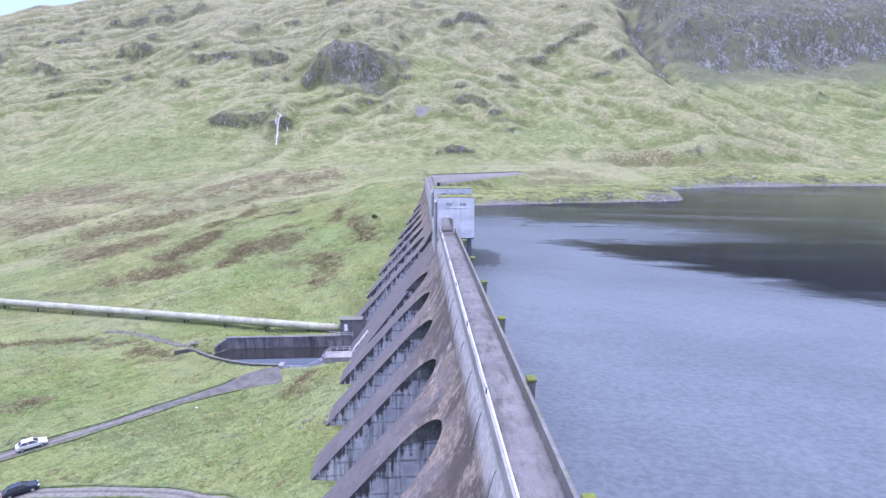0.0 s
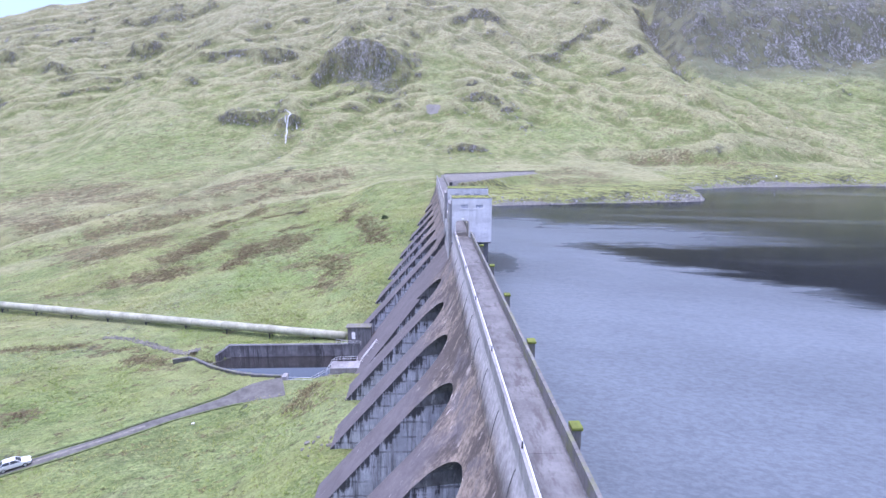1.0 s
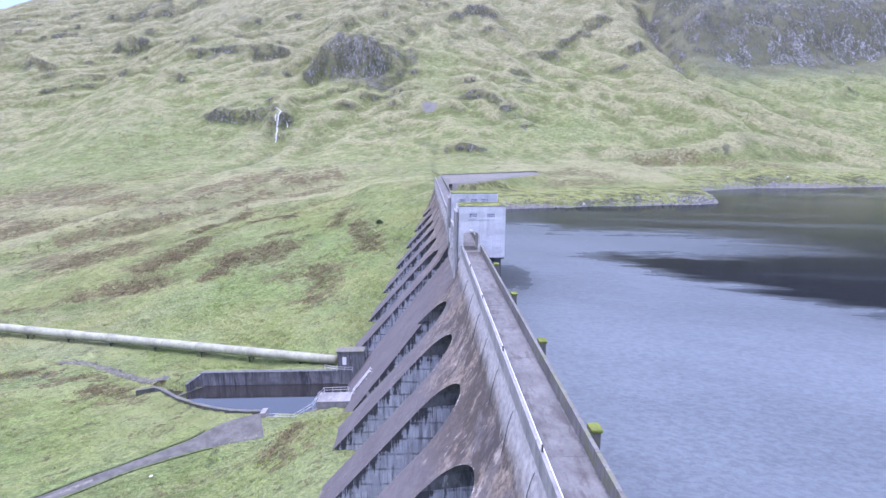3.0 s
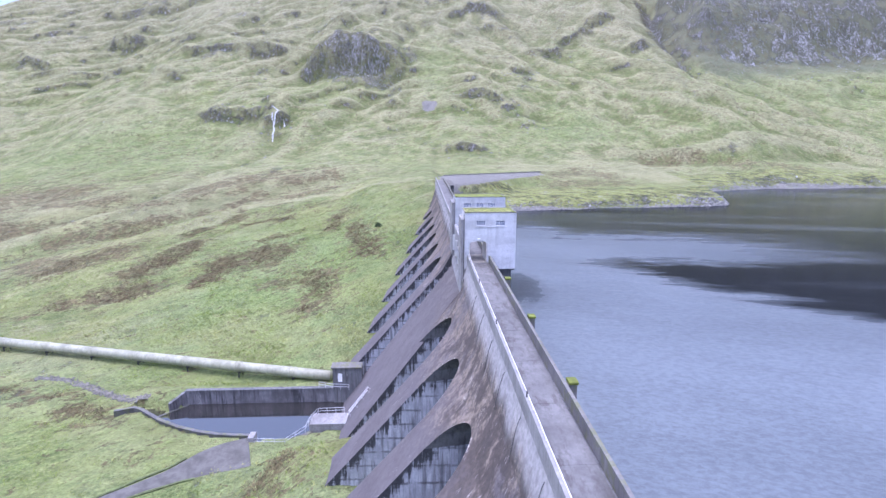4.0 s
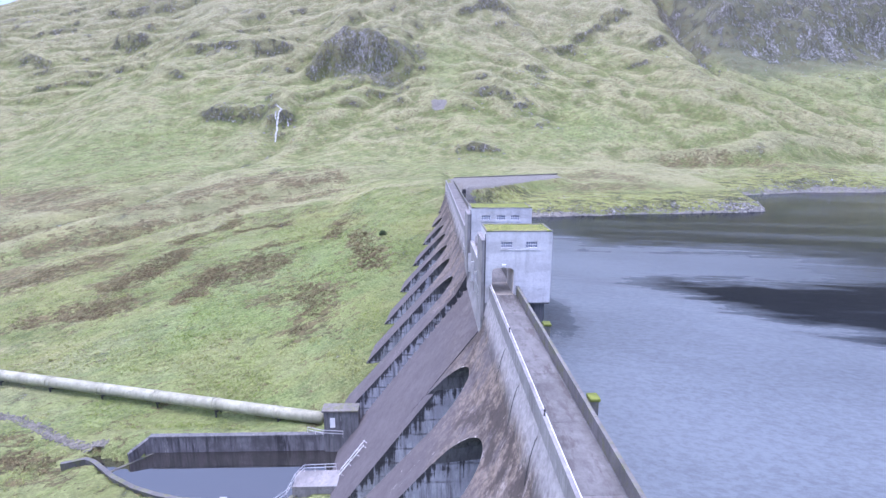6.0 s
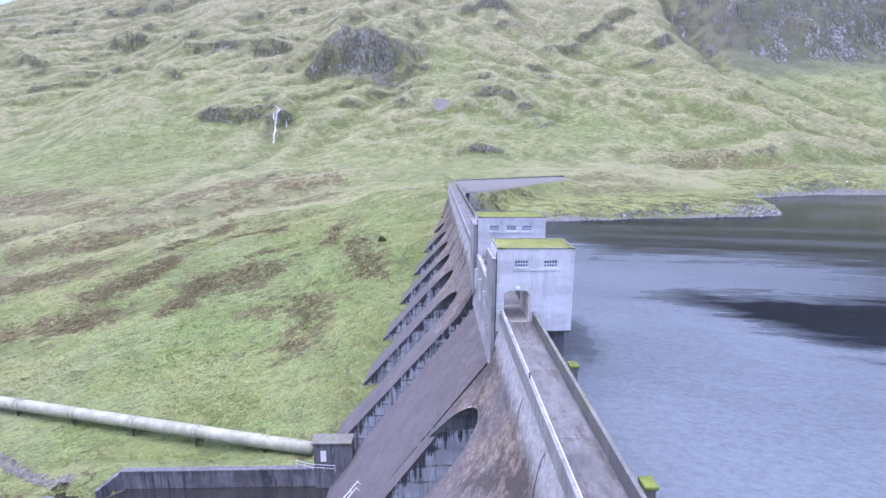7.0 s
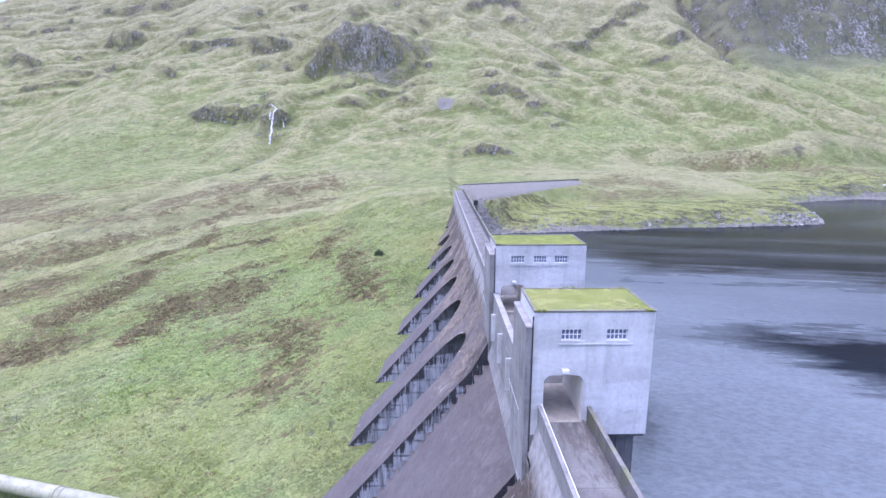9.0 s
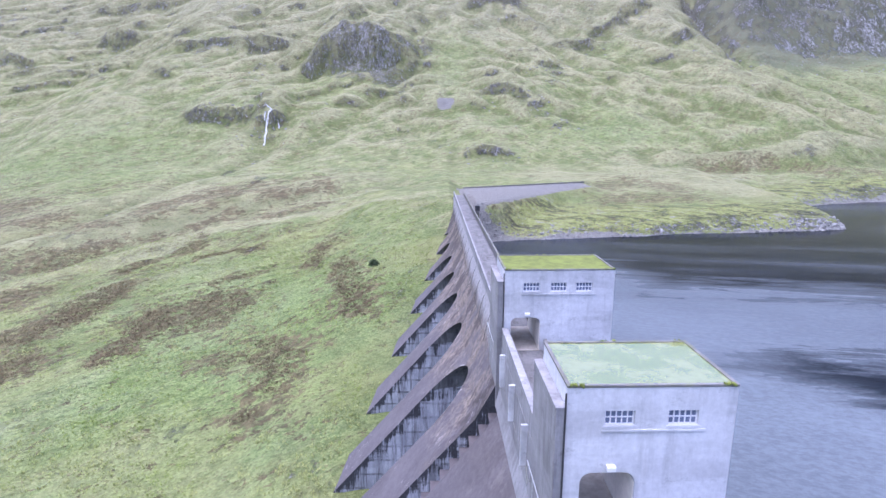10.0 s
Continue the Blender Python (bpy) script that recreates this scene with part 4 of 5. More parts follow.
of_dam(part("crest_beam", prism([(-1.46, -0.3), (-1.60, -0.9), (-2.05, -2.4), (2.3, -2.4), (2.3, -0.3)], DAM_START, DAM_END), FACE))


def parapet_runs(breaks):
    return list(zip(breaks[:-1], breaks[1:]))


def parapets(runs, top=1.06):
    for a, b in runs:
        of_dam(part("parapet", block(-1.47, -1.26, a + 0.015, b - 0.015, -0.9, top, 0.02), PARAPET))
        of_dam(part("coping", block(-1.50, -1.23, a + 0.02, b - 0.02, top, top + 0.12, 0.03), PARAPET, label="pale concrete coping"))
        of_dam(part("parapet", block(1.76, 1.96, a + 0.015, b - 0.015, -0.3, 0.92, 0.02), MOSSY))
        of_dam(part("coping", block(1.73, 2.01, a + 0.02, b - 0.02, 0.92, 1.05, 0.03), MOSSY, label="mossy concrete coping"))


def handrail(y0, y1):
    """A thin pipe rail on short posts along the inner edge of the coping."""
    of_dam(part("handrail", tube([(-1.30, y0, 1.36), (-1.30, y1, 1.36)], 0.025, 6), WHITE))
    of_dam(part("handrail", tube([(-1.08, y0, 0.80), (-1.08, y1, 0.80)], 0.03, 6), WHITE))
    k = y0 + 0.3
    while k < y1:
        of_dam(part("rail_bracket", tube([(-1.27, k, 0.80), (-1.08, k, 0.80)], 0.022, 6), WHITE))
        of_dam(part("rail_post", tube([(-1.30, k, 1.17), (-1.30, k, 1.36)], 0.022, 6), WHITE))
        k += PITCH / 4


near_breaks = [DAM_START] + [-157.1 + PITCH * k for k in range(0, 11)] + [-0.05]
far_breaks = [27.9] + [36.5 + PITCH * k for k in range(0, 8)] + [DAM_END]
parapets(parapet_runs(near_breaks))
parapets(parapet_runs(far_breaks))
handrail(-120, -0.3)
slab_breaks = [DAM_START + PITCH / 2 * k for k in range(0, 44)] + [DAM_END]
for a, b in parapet_runs(slab_breaks):
    of_dam(part("slab", block(-1.25, 1.60, a + 0.012, b - 0.012, -0.3, 0.0), CREST))
# dark colour of the gutter stands in for its shadow line
of_dam(part("gutter", block(1.60, 1.75, DAM_START, DAM_END, -0.3, -0.07), SHADE_DARK))
# iron posts at the joints of the parapet
for y in near_breaks[2:-1]:
    of_dam(part("joint_post", tube([(-1.37, y, 0.95), (-1.37, y, 1.62)], 0.055, 8), IRON))
# thin dark tubes down the face below the parapet, one at each slab joint
for y in [-14.3 - PITCH / 2 * k for k in range(15)] + [34 + PITCH / 2 * k for k in range(15)]:
    of_dam(part("dark_tube", tube([(-1.55, y, -0.75), (-1.72, y - 0.1, -1.0), (-2.0, y - 0.3, -1.8), (-2.28, y - 0.55, -2.9), (-2.5, y - 0.9, -3.7)], 0.028, 6), IRON))
# between the towers the wall is higher and stands on a thicker base
of_dam(part("parapet", block(-1.95, -1.5, 5.5, 21.7, -0.3, 2.0, 0.02), PARAPET))
of_dam(part("coping", block(-2.0, -1.45, 5.5, 21.7, 2.0, 2.14, 0.03), PARAPET))
of_dam(part("parapet", block(1.76, 1.96, 5.3, 21.8, -0.3, 0.92, 0.02), MOSSY))
of_dam(part("coping", block(1.73, 2.01, 5.3, 21.8, 0.92, 1.05, 0.03), MOSSY))
of_dam(part("base_wall", prism([(-1.5, -5.2), (-2.45, -5.2), (-2.05, -3.6), (-1.97, 0.3), (-1.5, 0.4)], 0.07, 21.8), PARAPET))
for y, z0, z1 in ((8.6, -2.3, 0.6), (14.0, -2.3, 0.6), (19.4, -2.3, 0.6)):
    of_dam(part("pilaster", block(-2.42, -1.96, y - 0.09, y + 0.09, z0, z1, 0.03), TOWER))
# white hand rails up the foot of the spillway
for y in (7.3, 8.5):
    of_dam(part("spillway_rail", tube([(chute_x(z) - 0.35, y, z + 0.35) for z in (-29.2, -27.0, -24.6)], 0.08, 6), WHITE))
    for z in (-29.0, -27.5, -26.0, -24.7):
        of_dam(part("rail_post", tube([(chute_x(z) + 0.1, y, z), (chute_x(z) - 0.35, y, z + 0.35)], 0.04, 6), WHITE))


# ---- gate towers ----
def tower(x0, x1, y0, depth, top, bottom, windows, door, roof):
    """A valve tower astride the crest: walls with a passage cut through, windows and a flat roof with an upstand."""
    th = thing("gate_tower", "pale concrete gate tower with barred windows and a passage through it", "tower", (0, y0, 0), "gate towers")
    inv = Matrix.Translation((0, -y0, 0))
    y1 = y0 + depth

    def own(ob, parent=th):
        ob.parent = parent
        ob.matrix_parent_inverse = inv
        return ob

    dl, dr, dh = door
    bm = bmesh.new()
    # front and back with the passage and the window openings cut as a grid of cells
    for ya, yb in ((y0, y0 + 0.45), (y1 - 0.45, y1)):
        xs = sorted({x0, x1, dl, dr, *(w[0] for w in windows), *(w[1] for w in windows)})
        zs = sorted({bottom, -0.31, dh, windows[0][2], windows[0][3], top})
        for xa, xb in zip(xs, xs[1:]):
            for za, zb in zip(zs, zs[1:]):
                xm, zm = (xa + xb) / 2, (za + zb) / 2
                if dl < xm < dr and -0.31 < zm < dh:
                    continue
                if any(w[0] < xm < w[1] and w[2] < zm < w[3] for w in windows):
                    continue
                block(xa, xb, ya, yb, za, zb, bm=bm)
    for xa, xb in ((x0, x0 + 0.4), (x1 - 0.4, x1), (dr, dr + 0.3)):
        block(xa, xb, y0 + 0.45, y1 - 0.45, bottom, top, bm=bm)
    block(x0 + 0.4, x1 - 0.4, y0 + 0.45, y1 - 0.45, dh + 0.02, dh + 0.3, bm=bm)
    block(dr + 0.3, x1 - 0.4, y0 + 0.45, y1 - 0.45, bottom, bottom + 0.4, bm=bm)
    block(x0, x1, y0, y1, top, top + 0.02, bm=bm)
    bmesh.ops.remove_doubles(bm, verts=bm.verts, dist=0.0005)
    own(part("wall", bm, TOWER))
    # rounded heads at the corners of the passage
    bm = bmesh.new()
    for cx, s in ((dl, 1), (dr, -1)):
        pts = [(cx, dh)] + [(cx + s * 0.55 * (1 - math.cos(a)), dh - 0.55 * (1 - math.sin(a))) for a in [math.pi / 2 * k / 6 for k in range(6, -1, -1)]]
        prism(pts, y0 + 0.004, y1 - 0.004, bm)
    own(part("door_head", bm, TOWER))
    own(part("roof_slab", block(x0 + 0.1, x1 - 0.1, y0 + 0.1, y1 - 0.1, top + 0.02, top + 0.08), roof, label="mossy flat roof" if roof == MOSS else "flooded flat roof with green moss"))
    for xa, xb, ya, yb in ((x0, x1, y0, y0 + 0.12), (x0, x1, y1 - 0.12, y1), (x0, x0 + 0.12, y0 + 0.15, y1 - 0.15), (x1 - 0.12, x1, y0 + 0.15, y1 - 0.15)):
        own(part("upstand", block(xa - 0.03, xb + 0.03, ya - 0.03, yb + 0.03, top + 0.02, top + 0.14, 0.02), MOSSY))
    own(part("string_course", block(windows[0][0] - 0.15, windows[-1][1] + 0.35, y0 - 0.07, y0 - 0.004, windows[0][2] - 0.30, windows[0][2] - 0.18, 0.02), TOWER))
    # added pale panels and floor that brighten the passage, daylight put in their colour
    for xa, xb, za, zb in ((dl + 0.004, dl + 0.03, 0.0, dh - 0.56), (dr - 0.03, dr - 0.004, 0.0, dh - 0.56)):
        own(part("lit_lining", block(xa, xb, y0 + 0.1, y1 - 0.1, za, zb), LIT_LINING))
    own(part("lit_lining", block(dl + 0.5, dr - 0.5, y0 + 0.1, y1 - 0.1, dh - 0.02, dh + 0.01), LIT_LINING))
    own(part("passage_floor", block(dl + 0.04, dr - 0.04, y0 - 0.25, y1 + 0.1, 0.004, 0.03, 0.01), LIT_FLOOR, label="pale added floor of the passage, daylight put into its colour"))
    # moss grown on the upstand
    rnd = random.Random(int(10 * x1))
    for cx, cy, n in ((x0, y0, 7), (x1, y0, 6), ((x0 + x1) / 2, y1, 4), (x1, y1, 3)):
        for _ in range(n):
            at = (cx + min(0.9, abs(rnd.gauss(0, 0.5))) * (1 if cx == x0 else -1), cy + rnd.uniform(-0.06, 0.06), top + 0.15)
            turn = Euler((rnd.random(), rnd.random(), rnd.random()))
            bm = bmesh.new()
            bmesh.ops.create_icosphere(bm, subdivisions=1, radius=rnd.uniform(0.05, 0.13), matrix=Matrix.LocRotScale(at, turn, (1.4, 1.0, 0.6)))
            own(part("moss_clump", bm, MOSS))
    for wx0, wx1, wz0, wz1 in windows:
        win = own(part("window", block(wx0 - 0.1, wx1 + 0.1, y0 - 0.05, y0 - 0.004, wz0 - 0.16, wz0 - 0.004, 0.015), TOWER))
        for xa, xb, za, zb in ((wx0, wx1, wz0, wz0 + 0.05), (wx0, wx1, wz1 - 0.05, wz1)):
            own(part("window_frame", block(xa, xb, y0 + 0.14, y0 + 0.22, za, zb), WHITE), win).matrix_parent_inverse = Matrix()
        for k in range(6):
            xm = wx0 + 0.03 + (wx1 - wx0 - 0.06) * k / 5
            own(part("glazing_bar", block(xm - 0.03, xm + 0.03, y0 + 0.13, y0 + 0.21, wz0 + 0.05, wz1 - 0.05), WHITE), win).matrix_parent_inverse = Matrix()
        zm = (wz0 + wz1) / 2
        own(part("glazing_bar", block(wx0, wx1, y0 + 0.125, y0 + 0.215, zm - 0.03, zm + 0.03), WHITE), win).matrix_parent_inverse = Matrix()
        for k in range(5):
            for za, zb in ((wz0 + 0.05, zm - 0.03), (zm + 0.03, wz1 - 0.05)):
                xa, xb = (wx0 + 0.03 + (wx1 - wx0 - 0.06) * (k + d) / 5 for d in (0, 1))
                own(part("pane", block(xa + 0.03, xb - 0.03, y0 + 0.16, y0 + 0.18, za, zb), PANE), win).matrix_parent_inverse = Matrix()
    own(part("door_lamp", block(0.0, 0.42, y0 - 0.32, y0 - 0.004, dh + 0.22, dh + 0.46, 0.04), WHITE, label="white lamp over the passage"))
    # rainwater pipe at the corner
    own(part("downpipe", tube([(x0 - 0.08, y0 - 0.1, top - 0.2), (x0 - 0.08, y0 - 0.1, -3.5)], 0.045), IRON))
    # shoulder wall beside the crest, with a ledge and a guard rail at its foot
    own(part("shoulder", block(-2.38, x0 - 0.004, y0 + 0.02, y0 + depth + 0.1, -5.6, top - 1.05), PARAPET))
    own(part("shoulder_coping", block(-2.43, x0 - 0.004, y0 - 0.02, y0 + depth + 0.15, top - 1.05, top - 0.92, 0.03), PARAPET))
    own(part("guard_rail", tube([(-2.68, y0 + 0.2, 0.65), (-2.68, y0 + depth - 0.4, 0.65)], 0.03, 6), GALV))
    for k in range(4):
        yk = y0 + 0.3 + k * (depth - 0.8) / 3
        own(part("rail_post", tube([(-2.68, yk, 0.0 - 0.9), (-2.68, yk, 0.65)], 0.025, 6), GALV))
    # footing over the water
    own(part("footing", block(2.4, x1 - 0.45, y0 + 0.75, y1 - 0.3, -30, bottom - 0.004), SHADE_DARK))
    own(part("bracket", block(2.4, x1 - 0.05, y0 + 0.15, y1 - 0.1, bottom - 0.25, bottom - 0.004, 0.03), SHADE_DARK))
    return th


tower(-1.92, 5.78, 0.0, 5.15, 7.45, -1.04, [(-0.16, 1.2, 5.6, 6.32), (2.74, 4.1, 5.6, 6.32)], (-1.15, 1.44, 3.2), ROOF_WET)
tower(-1.8, 7.7, 21.9, 5.7, 7.2, 0.9, [(-0.19, 1.25, 5.36, 6.12), (2.2, 3.6, 5.36, 6.12), (4.4, 5.8, 5.36, 6.12)], (-1.2, 1.4, 2.98), MOSS)

# moss-topped piers along the loch side
for k in range(11):
    y = -12.4 - PITCH * k
    pier = thing("parapet_pier", "small concrete pier with a thick cap of bright moss", "pier", (3.0, y, -3), "parapet piers")
    for name, bm, m in (("shaft", block(2.2, 2.85, y - 0.4, y + 0.4, -9, 0.80, 0.04), MOSSY), ("cap", block(2.2, 2.95, y - 0.48, y + 0.48, 0.80, 1.05, 0.09), MOSS)):
        ob = part(name, bm, m, pier)
        ob.matrix_parent_inverse = Matrix.Translation((-3.0, -y, 3))

# ---- the valley below the dam ----
pool = link("pool_water", [(-63, 2, POOL), (-20, 2, POOL), (-20, 20, POOL), (-63, 20, POOL)], [(0, 1, 2, 3)], WATER_POOL)
tagged(pool, "still dark water of the stilling pool", "water", kind="structure")


def road(name, line, width, material, label, flare=0.0):
    pts = []
    for (ax, ay), (bx, by) in zip(line, line[1:]):
        n = max(2, int(math.hypot(bx - ax, by - ay) / 1.5))
        pts += [(ax + (bx - ax) * k / n, ay + (by - ay) * k / n) for k in range(n)]
    pts = np.array(pts + [line[-1]], float)
    for _ in range(6):
        pts[1:-1] = 0.25 * pts[:-2] + 0.5 * pts[1:-1] + 0.25 * pts[2:]
    d = np.gradient(pts, axis=0)
    d /= np.linalg.norm(d, axis=1)[:, None]
    side = np.stack([-d[:, 1], d[:, 0]], -1)
    verts, faces, mats, m = [], [], [], 9
    wide = width + flare * np.exp(-(np.arange(len(pts)) / 5.5) ** 2)
    for k in range(m):
        off = wide * (k / (m - 1) - 0.5)
        wob = 0.25 * fbm(pts[:, 0] + 9 * k, pts[:, 1], 4, 2, 41) if k in (0, m - 1) else 0
        p = pts + side * (off + wob)[:, None]
        z = surface(p[:, 0], p[:, 1]) + (0.10 if 0 < k < m - 1 else 0.02) + (0.05 if k == 4 else 0)
        verts.append(np.column_stack([p, z]))
    n = len(pts)
    verts = np.concatenate(verts)
    for k in range(m - 1):
        faces += [(k * n + i, k * n + i + 1, (k + 1) * n + i + 1, (k + 1) * n + i) for i in range(n - 1)]
        mats += [1 if k in (3, 4) and i > 14 else 0 for i in range(n - 1)]
    ob = tagged(link(name, verts.tolist(), faces, material, smooth=True), label, "road", kind="structure")
    ob.data.materials.append(GRAVEL if material == TARMAC else TARMAC)
    ob.data.polygons.foreach_set("material_index", mats)
    # a low turf bank at either edge
    for s in (-1, 1):
        run = np.arange(5, min(n, 90))
        out = s * (wide[run] / 2 + 0.32 + 0.12 * np.sin(run * 0.9) + 0.1 * np.sin(run * 0.31))
        q = pts[run] + side[run] * out[:, None]
        level = dict(zip(np.round(q[:, 0], 4), surface(q[:, 0], q[:, 1])))
        at = lambda x, level=level: level[min(level, key=lambda v: abs(v - x))]
        part("verge", wall_along(q.tolist(), lambda x, y: at(x) - 0.3, lambda x, y: at(x) + 0.17, 0.40), TURF, ob, "dark rank grass at the road's edge")
    return ob


road("road", TRACK, 2.5, TARMAC, "narrow grey tarmac access track across the grass", 5.5)
road("road", LOWER_TRACK, 2.0, GRAVEL, "pale gravel track along the valley")

pool_wall = thing("retaining_wall", "black-streaked concrete retaining wall of the stilling pool", "wall", (-40, 19.3, -32), kind="structure")
wall_inv = Matrix.Translation((40, -19.3, 32))
for name, bm, m in (("wall", block(-54.0, -24.0, 19.0, 19.7, -35, -29.9), WET_WALL), ("coping", block(-54.1, -24.0, 18.9, 19.85, -29.9, -29.65, 0.03), SHADE_DARK),
                    ("wing", wall_along([(-54.0, 19.3), (-56.2, 16.4)], -35, lambda x, y: -29.8 - 0.55 * (-54 - x), 0.6), WET_WALL),
                    ("weir_sill", wall_along([(-53.6, 18.9), (-58.6, 13.2)], -35, POOL + 0.06, 0.5), DARK_WALL)):
    part(name, bm, m, pool_wall).matrix_parent_inverse = wall_inv
low_wall = thing("low_wall", "curved low mossy wall on the near side of the pool", "wall", (-45, 5, -32), kind="structure")
LOW_LINE = [(-64.5, 13.4), (-61.5, 14.6)] + POOL_EDGE
part("coping", wall_along(LOW_LINE, -30.6, -30.48, 0.65), DARK_WALL, low_wall, "dark mossy coping").matrix_parent_inverse = Matrix.Translation((45, -5, 32))
part("wall", wall_along(LOW_LINE, -35, -30.604, 0.5), DARK_WALL, low_wall).matrix_parent_inverse = Matrix.Translation((45, -5, 32))
part("end_post", block(-37.2, -36.2, 2.8, 4.7, -35, -30.1, 0.05), PARAPET, low_wall).matrix_parent_inverse = Matrix.Translation((45, -5, 32))
part("apron", wall_along([(-36.3, 3.3), (-31, 3.2), (-28, 5.6), (-27, 7.0), (-21.5, 7.0)], -35, -31.2, 0.7), MOSSY, low_wall).matrix_parent_inverse = Matrix.Translation((45, -5, 32))

pipe = thing("pipeline", "pale grey steel water pipeline on low saddles", "pipe", (-60, 32.5, -30.6))
pipe_inv = Matrix.Translation((60, -32.5, 30.6))
P0, PD = Vector((-26.8, 23.4, -29.3)), Vector((-12.05, 3.28, -0.05))
part("pipe", tube([P0 + PD * t for t in np.linspace(0, 14, 40)], 1.05, 24), PIPE, pipe, smooth=True).matrix_parent_inverse = pipe_inv
ring = tube([P0 + PD * 0.64, P0 + PD * 0.665], 1.14, 24)
tube([P0 + PD * 0.715, P0 + PD * 0.74], 1.14, 24, ring)
ring_ob = part("flange", ring, PIPE, pipe)
ring_ob.matrix_parent_inverse = pipe_inv
legs = block(-35.05, -34.80, 24.75, 24.95, -33.5, -29.9)
block(-34.75, -34.50, 26.35, 26.55, -33.5, -29.9, bm=legs)
block(-35.1, -34.45, 24.7, 26.6, -30.45, -30.2, bm=legs)
saddle_ob = part("saddle", legs, IRON, pipe)
saddle_ob.matrix_parent_inverse = pipe_inv
for k in range(1, 13):
    for ob in (ring_ob, saddle_ob):
        c = ob.copy()
        scene.collection.objects.link(c)
        c.matrix_basis = Matrix.Translation(PD * k)

valve = thing("valve_house", "small dark concrete valve house at the foot of the dam", "building", (-23, 21, -30))
valve_inv = Matrix.Translation((23, -21, 30))
for name, bm, m in (("wall", block(-25.6, -20, 18.6, 20.6, -36, -25.4), SHADE_DARK), ("roof", block(-25.9, -20, 18.3, 20.9, -25.4, -25.15, 0.04), MOSSY),
                    ("hatch", block(-24.6, -23.8, 18.5, 18.59, -28.2, -26.5), WHITE)):
    part(name, bm, m, valve).matrix_parent_inverse = valve_inv


# ---- stones ----
def stones(name, places, label, category, material=STONE, seed=3):
    """Many angular stones in one mesh: x, y, size."""
    rnd = random.Random(seed)
    base = bmesh.new()
    bmesh.ops.create_icosphere(base, subdivisions=1, radius=1)
    vs = np.array([v.co[:] for v in base.verts])
    fs = [[v.index for v in f.verts] for f in base.faces]
    base.free()
    verts, faces = [], []
    z = surface(places[:, 0], places[:, 1])
    for (x, y, size), h in zip(places, z):
        a = rnd.random() * 6.28
        v = vs * np.array([rnd.uniform(0.7, 1.3), rnd.uniform(0.6, 1.1), rnd.uniform(0.45, 0.85)]) * size
        v = v * np.array([[rnd.uniform(0.8, 1.2)] for _ in vs])
        r = np.column_stack([v[:, 0] * math.cos(a) - v[:, 1] * math.sin(a), v[:, 0] * math.sin(a) + v[:, 1] * math.cos(a), v[:, 2]])
        k = len(verts)
        verts += (r + [x, y, h + 0.05 * size]).tolist()
        faces += [[i + k for i in f] for f in fs]
    return tagged(link(name, verts, faces, material), label, category, kind="stuff")


def shore_places(n, seed):
    rng = np.random.RandomState(seed)
    x = rng.uniform(4, 330, n)
    y = shore_y(x) + np.abs(rng.normal(0, 3.2, n)) - 0.8
    size = 0.12 + 0.5 * rng.rand(n) ** 4 + 0.10 * rng.rand(n)
    tip = rng.uniform(0, 1, n) < 0.18
    x[tip] = rng.normal(118, 9, tip.sum())
    y[tip] = shore_y(x[tip]) + rng.normal(1, 3, tip.sum())
    return np.column_stack([x, y, size * np.where(tip, 1.3, 1.0)])


def crag_places(n, seed):
    rng = np.random.RandomState(seed)
    pick = rng.randint(0, len(CRAGS), n)
    c = np.array(CRAGS)[pick]
    x = c[:, 0] + rng.normal(0, 0.8, n) * c[:, 2]
    y = c[:, 1] - c[:, 3] * 0.6 + rng.normal(0, 1, n) * c[:, 3] * 1.3
    out = np.column_stack([x, y, 0.3 + 0.9 * rng.rand(n) ** 4])
    m = n // 4
    x = rng.uniform(200, 420, m)
    far = np.column_stack([x, 415 + 70 * rng.rand(m), 0.4 + 1.0 * rng.rand(m) ** 4])
    return np.concatenate([out, far])


stones("shore_stones", shore_places(3600, 7), "grey boulders and shingle along the water's edge", "stones")
stones("hill_boulders", crag_places(900, 11), "pale boulders fallen below the crags", "stones", seed=9)
wall_line = [(-89.6, 29.8), (-81.6, 27.8), (-76.2, 24.8), (-70.7, 21.6), (-66.0, 19.7), (-61.0, 18.6)]
rng = np.random.RandomState(4)
dyke = np.array([(np.interp(t, range(len(wall_line)), [p[0] for p in wall_line]) + rng.normal(0, 0.45), np.interp(t, range(len(wall_line)), [p[1] for p in wall_line]) + rng.normal(0, 0.5), rng.uniform(0.12, 0.32)) for t in rng.uniform(0, len(wall_line) - 1, 900)])
stones("stone_bank", dyke, "rough bank of grey stones beside the stream", "stones", DYKE, 5)


rng = np.random.RandomState(8)
stones("dam_foot_boulders", np.column_stack([rng.normal(-22.8, 1.3, 14), rng.normal(-27.7, 1.6, 14), rng.uniform(0.25, 0.7, 14)]), "grey boulders lying at the foot of a buttress", "stones", DYKE, 12)


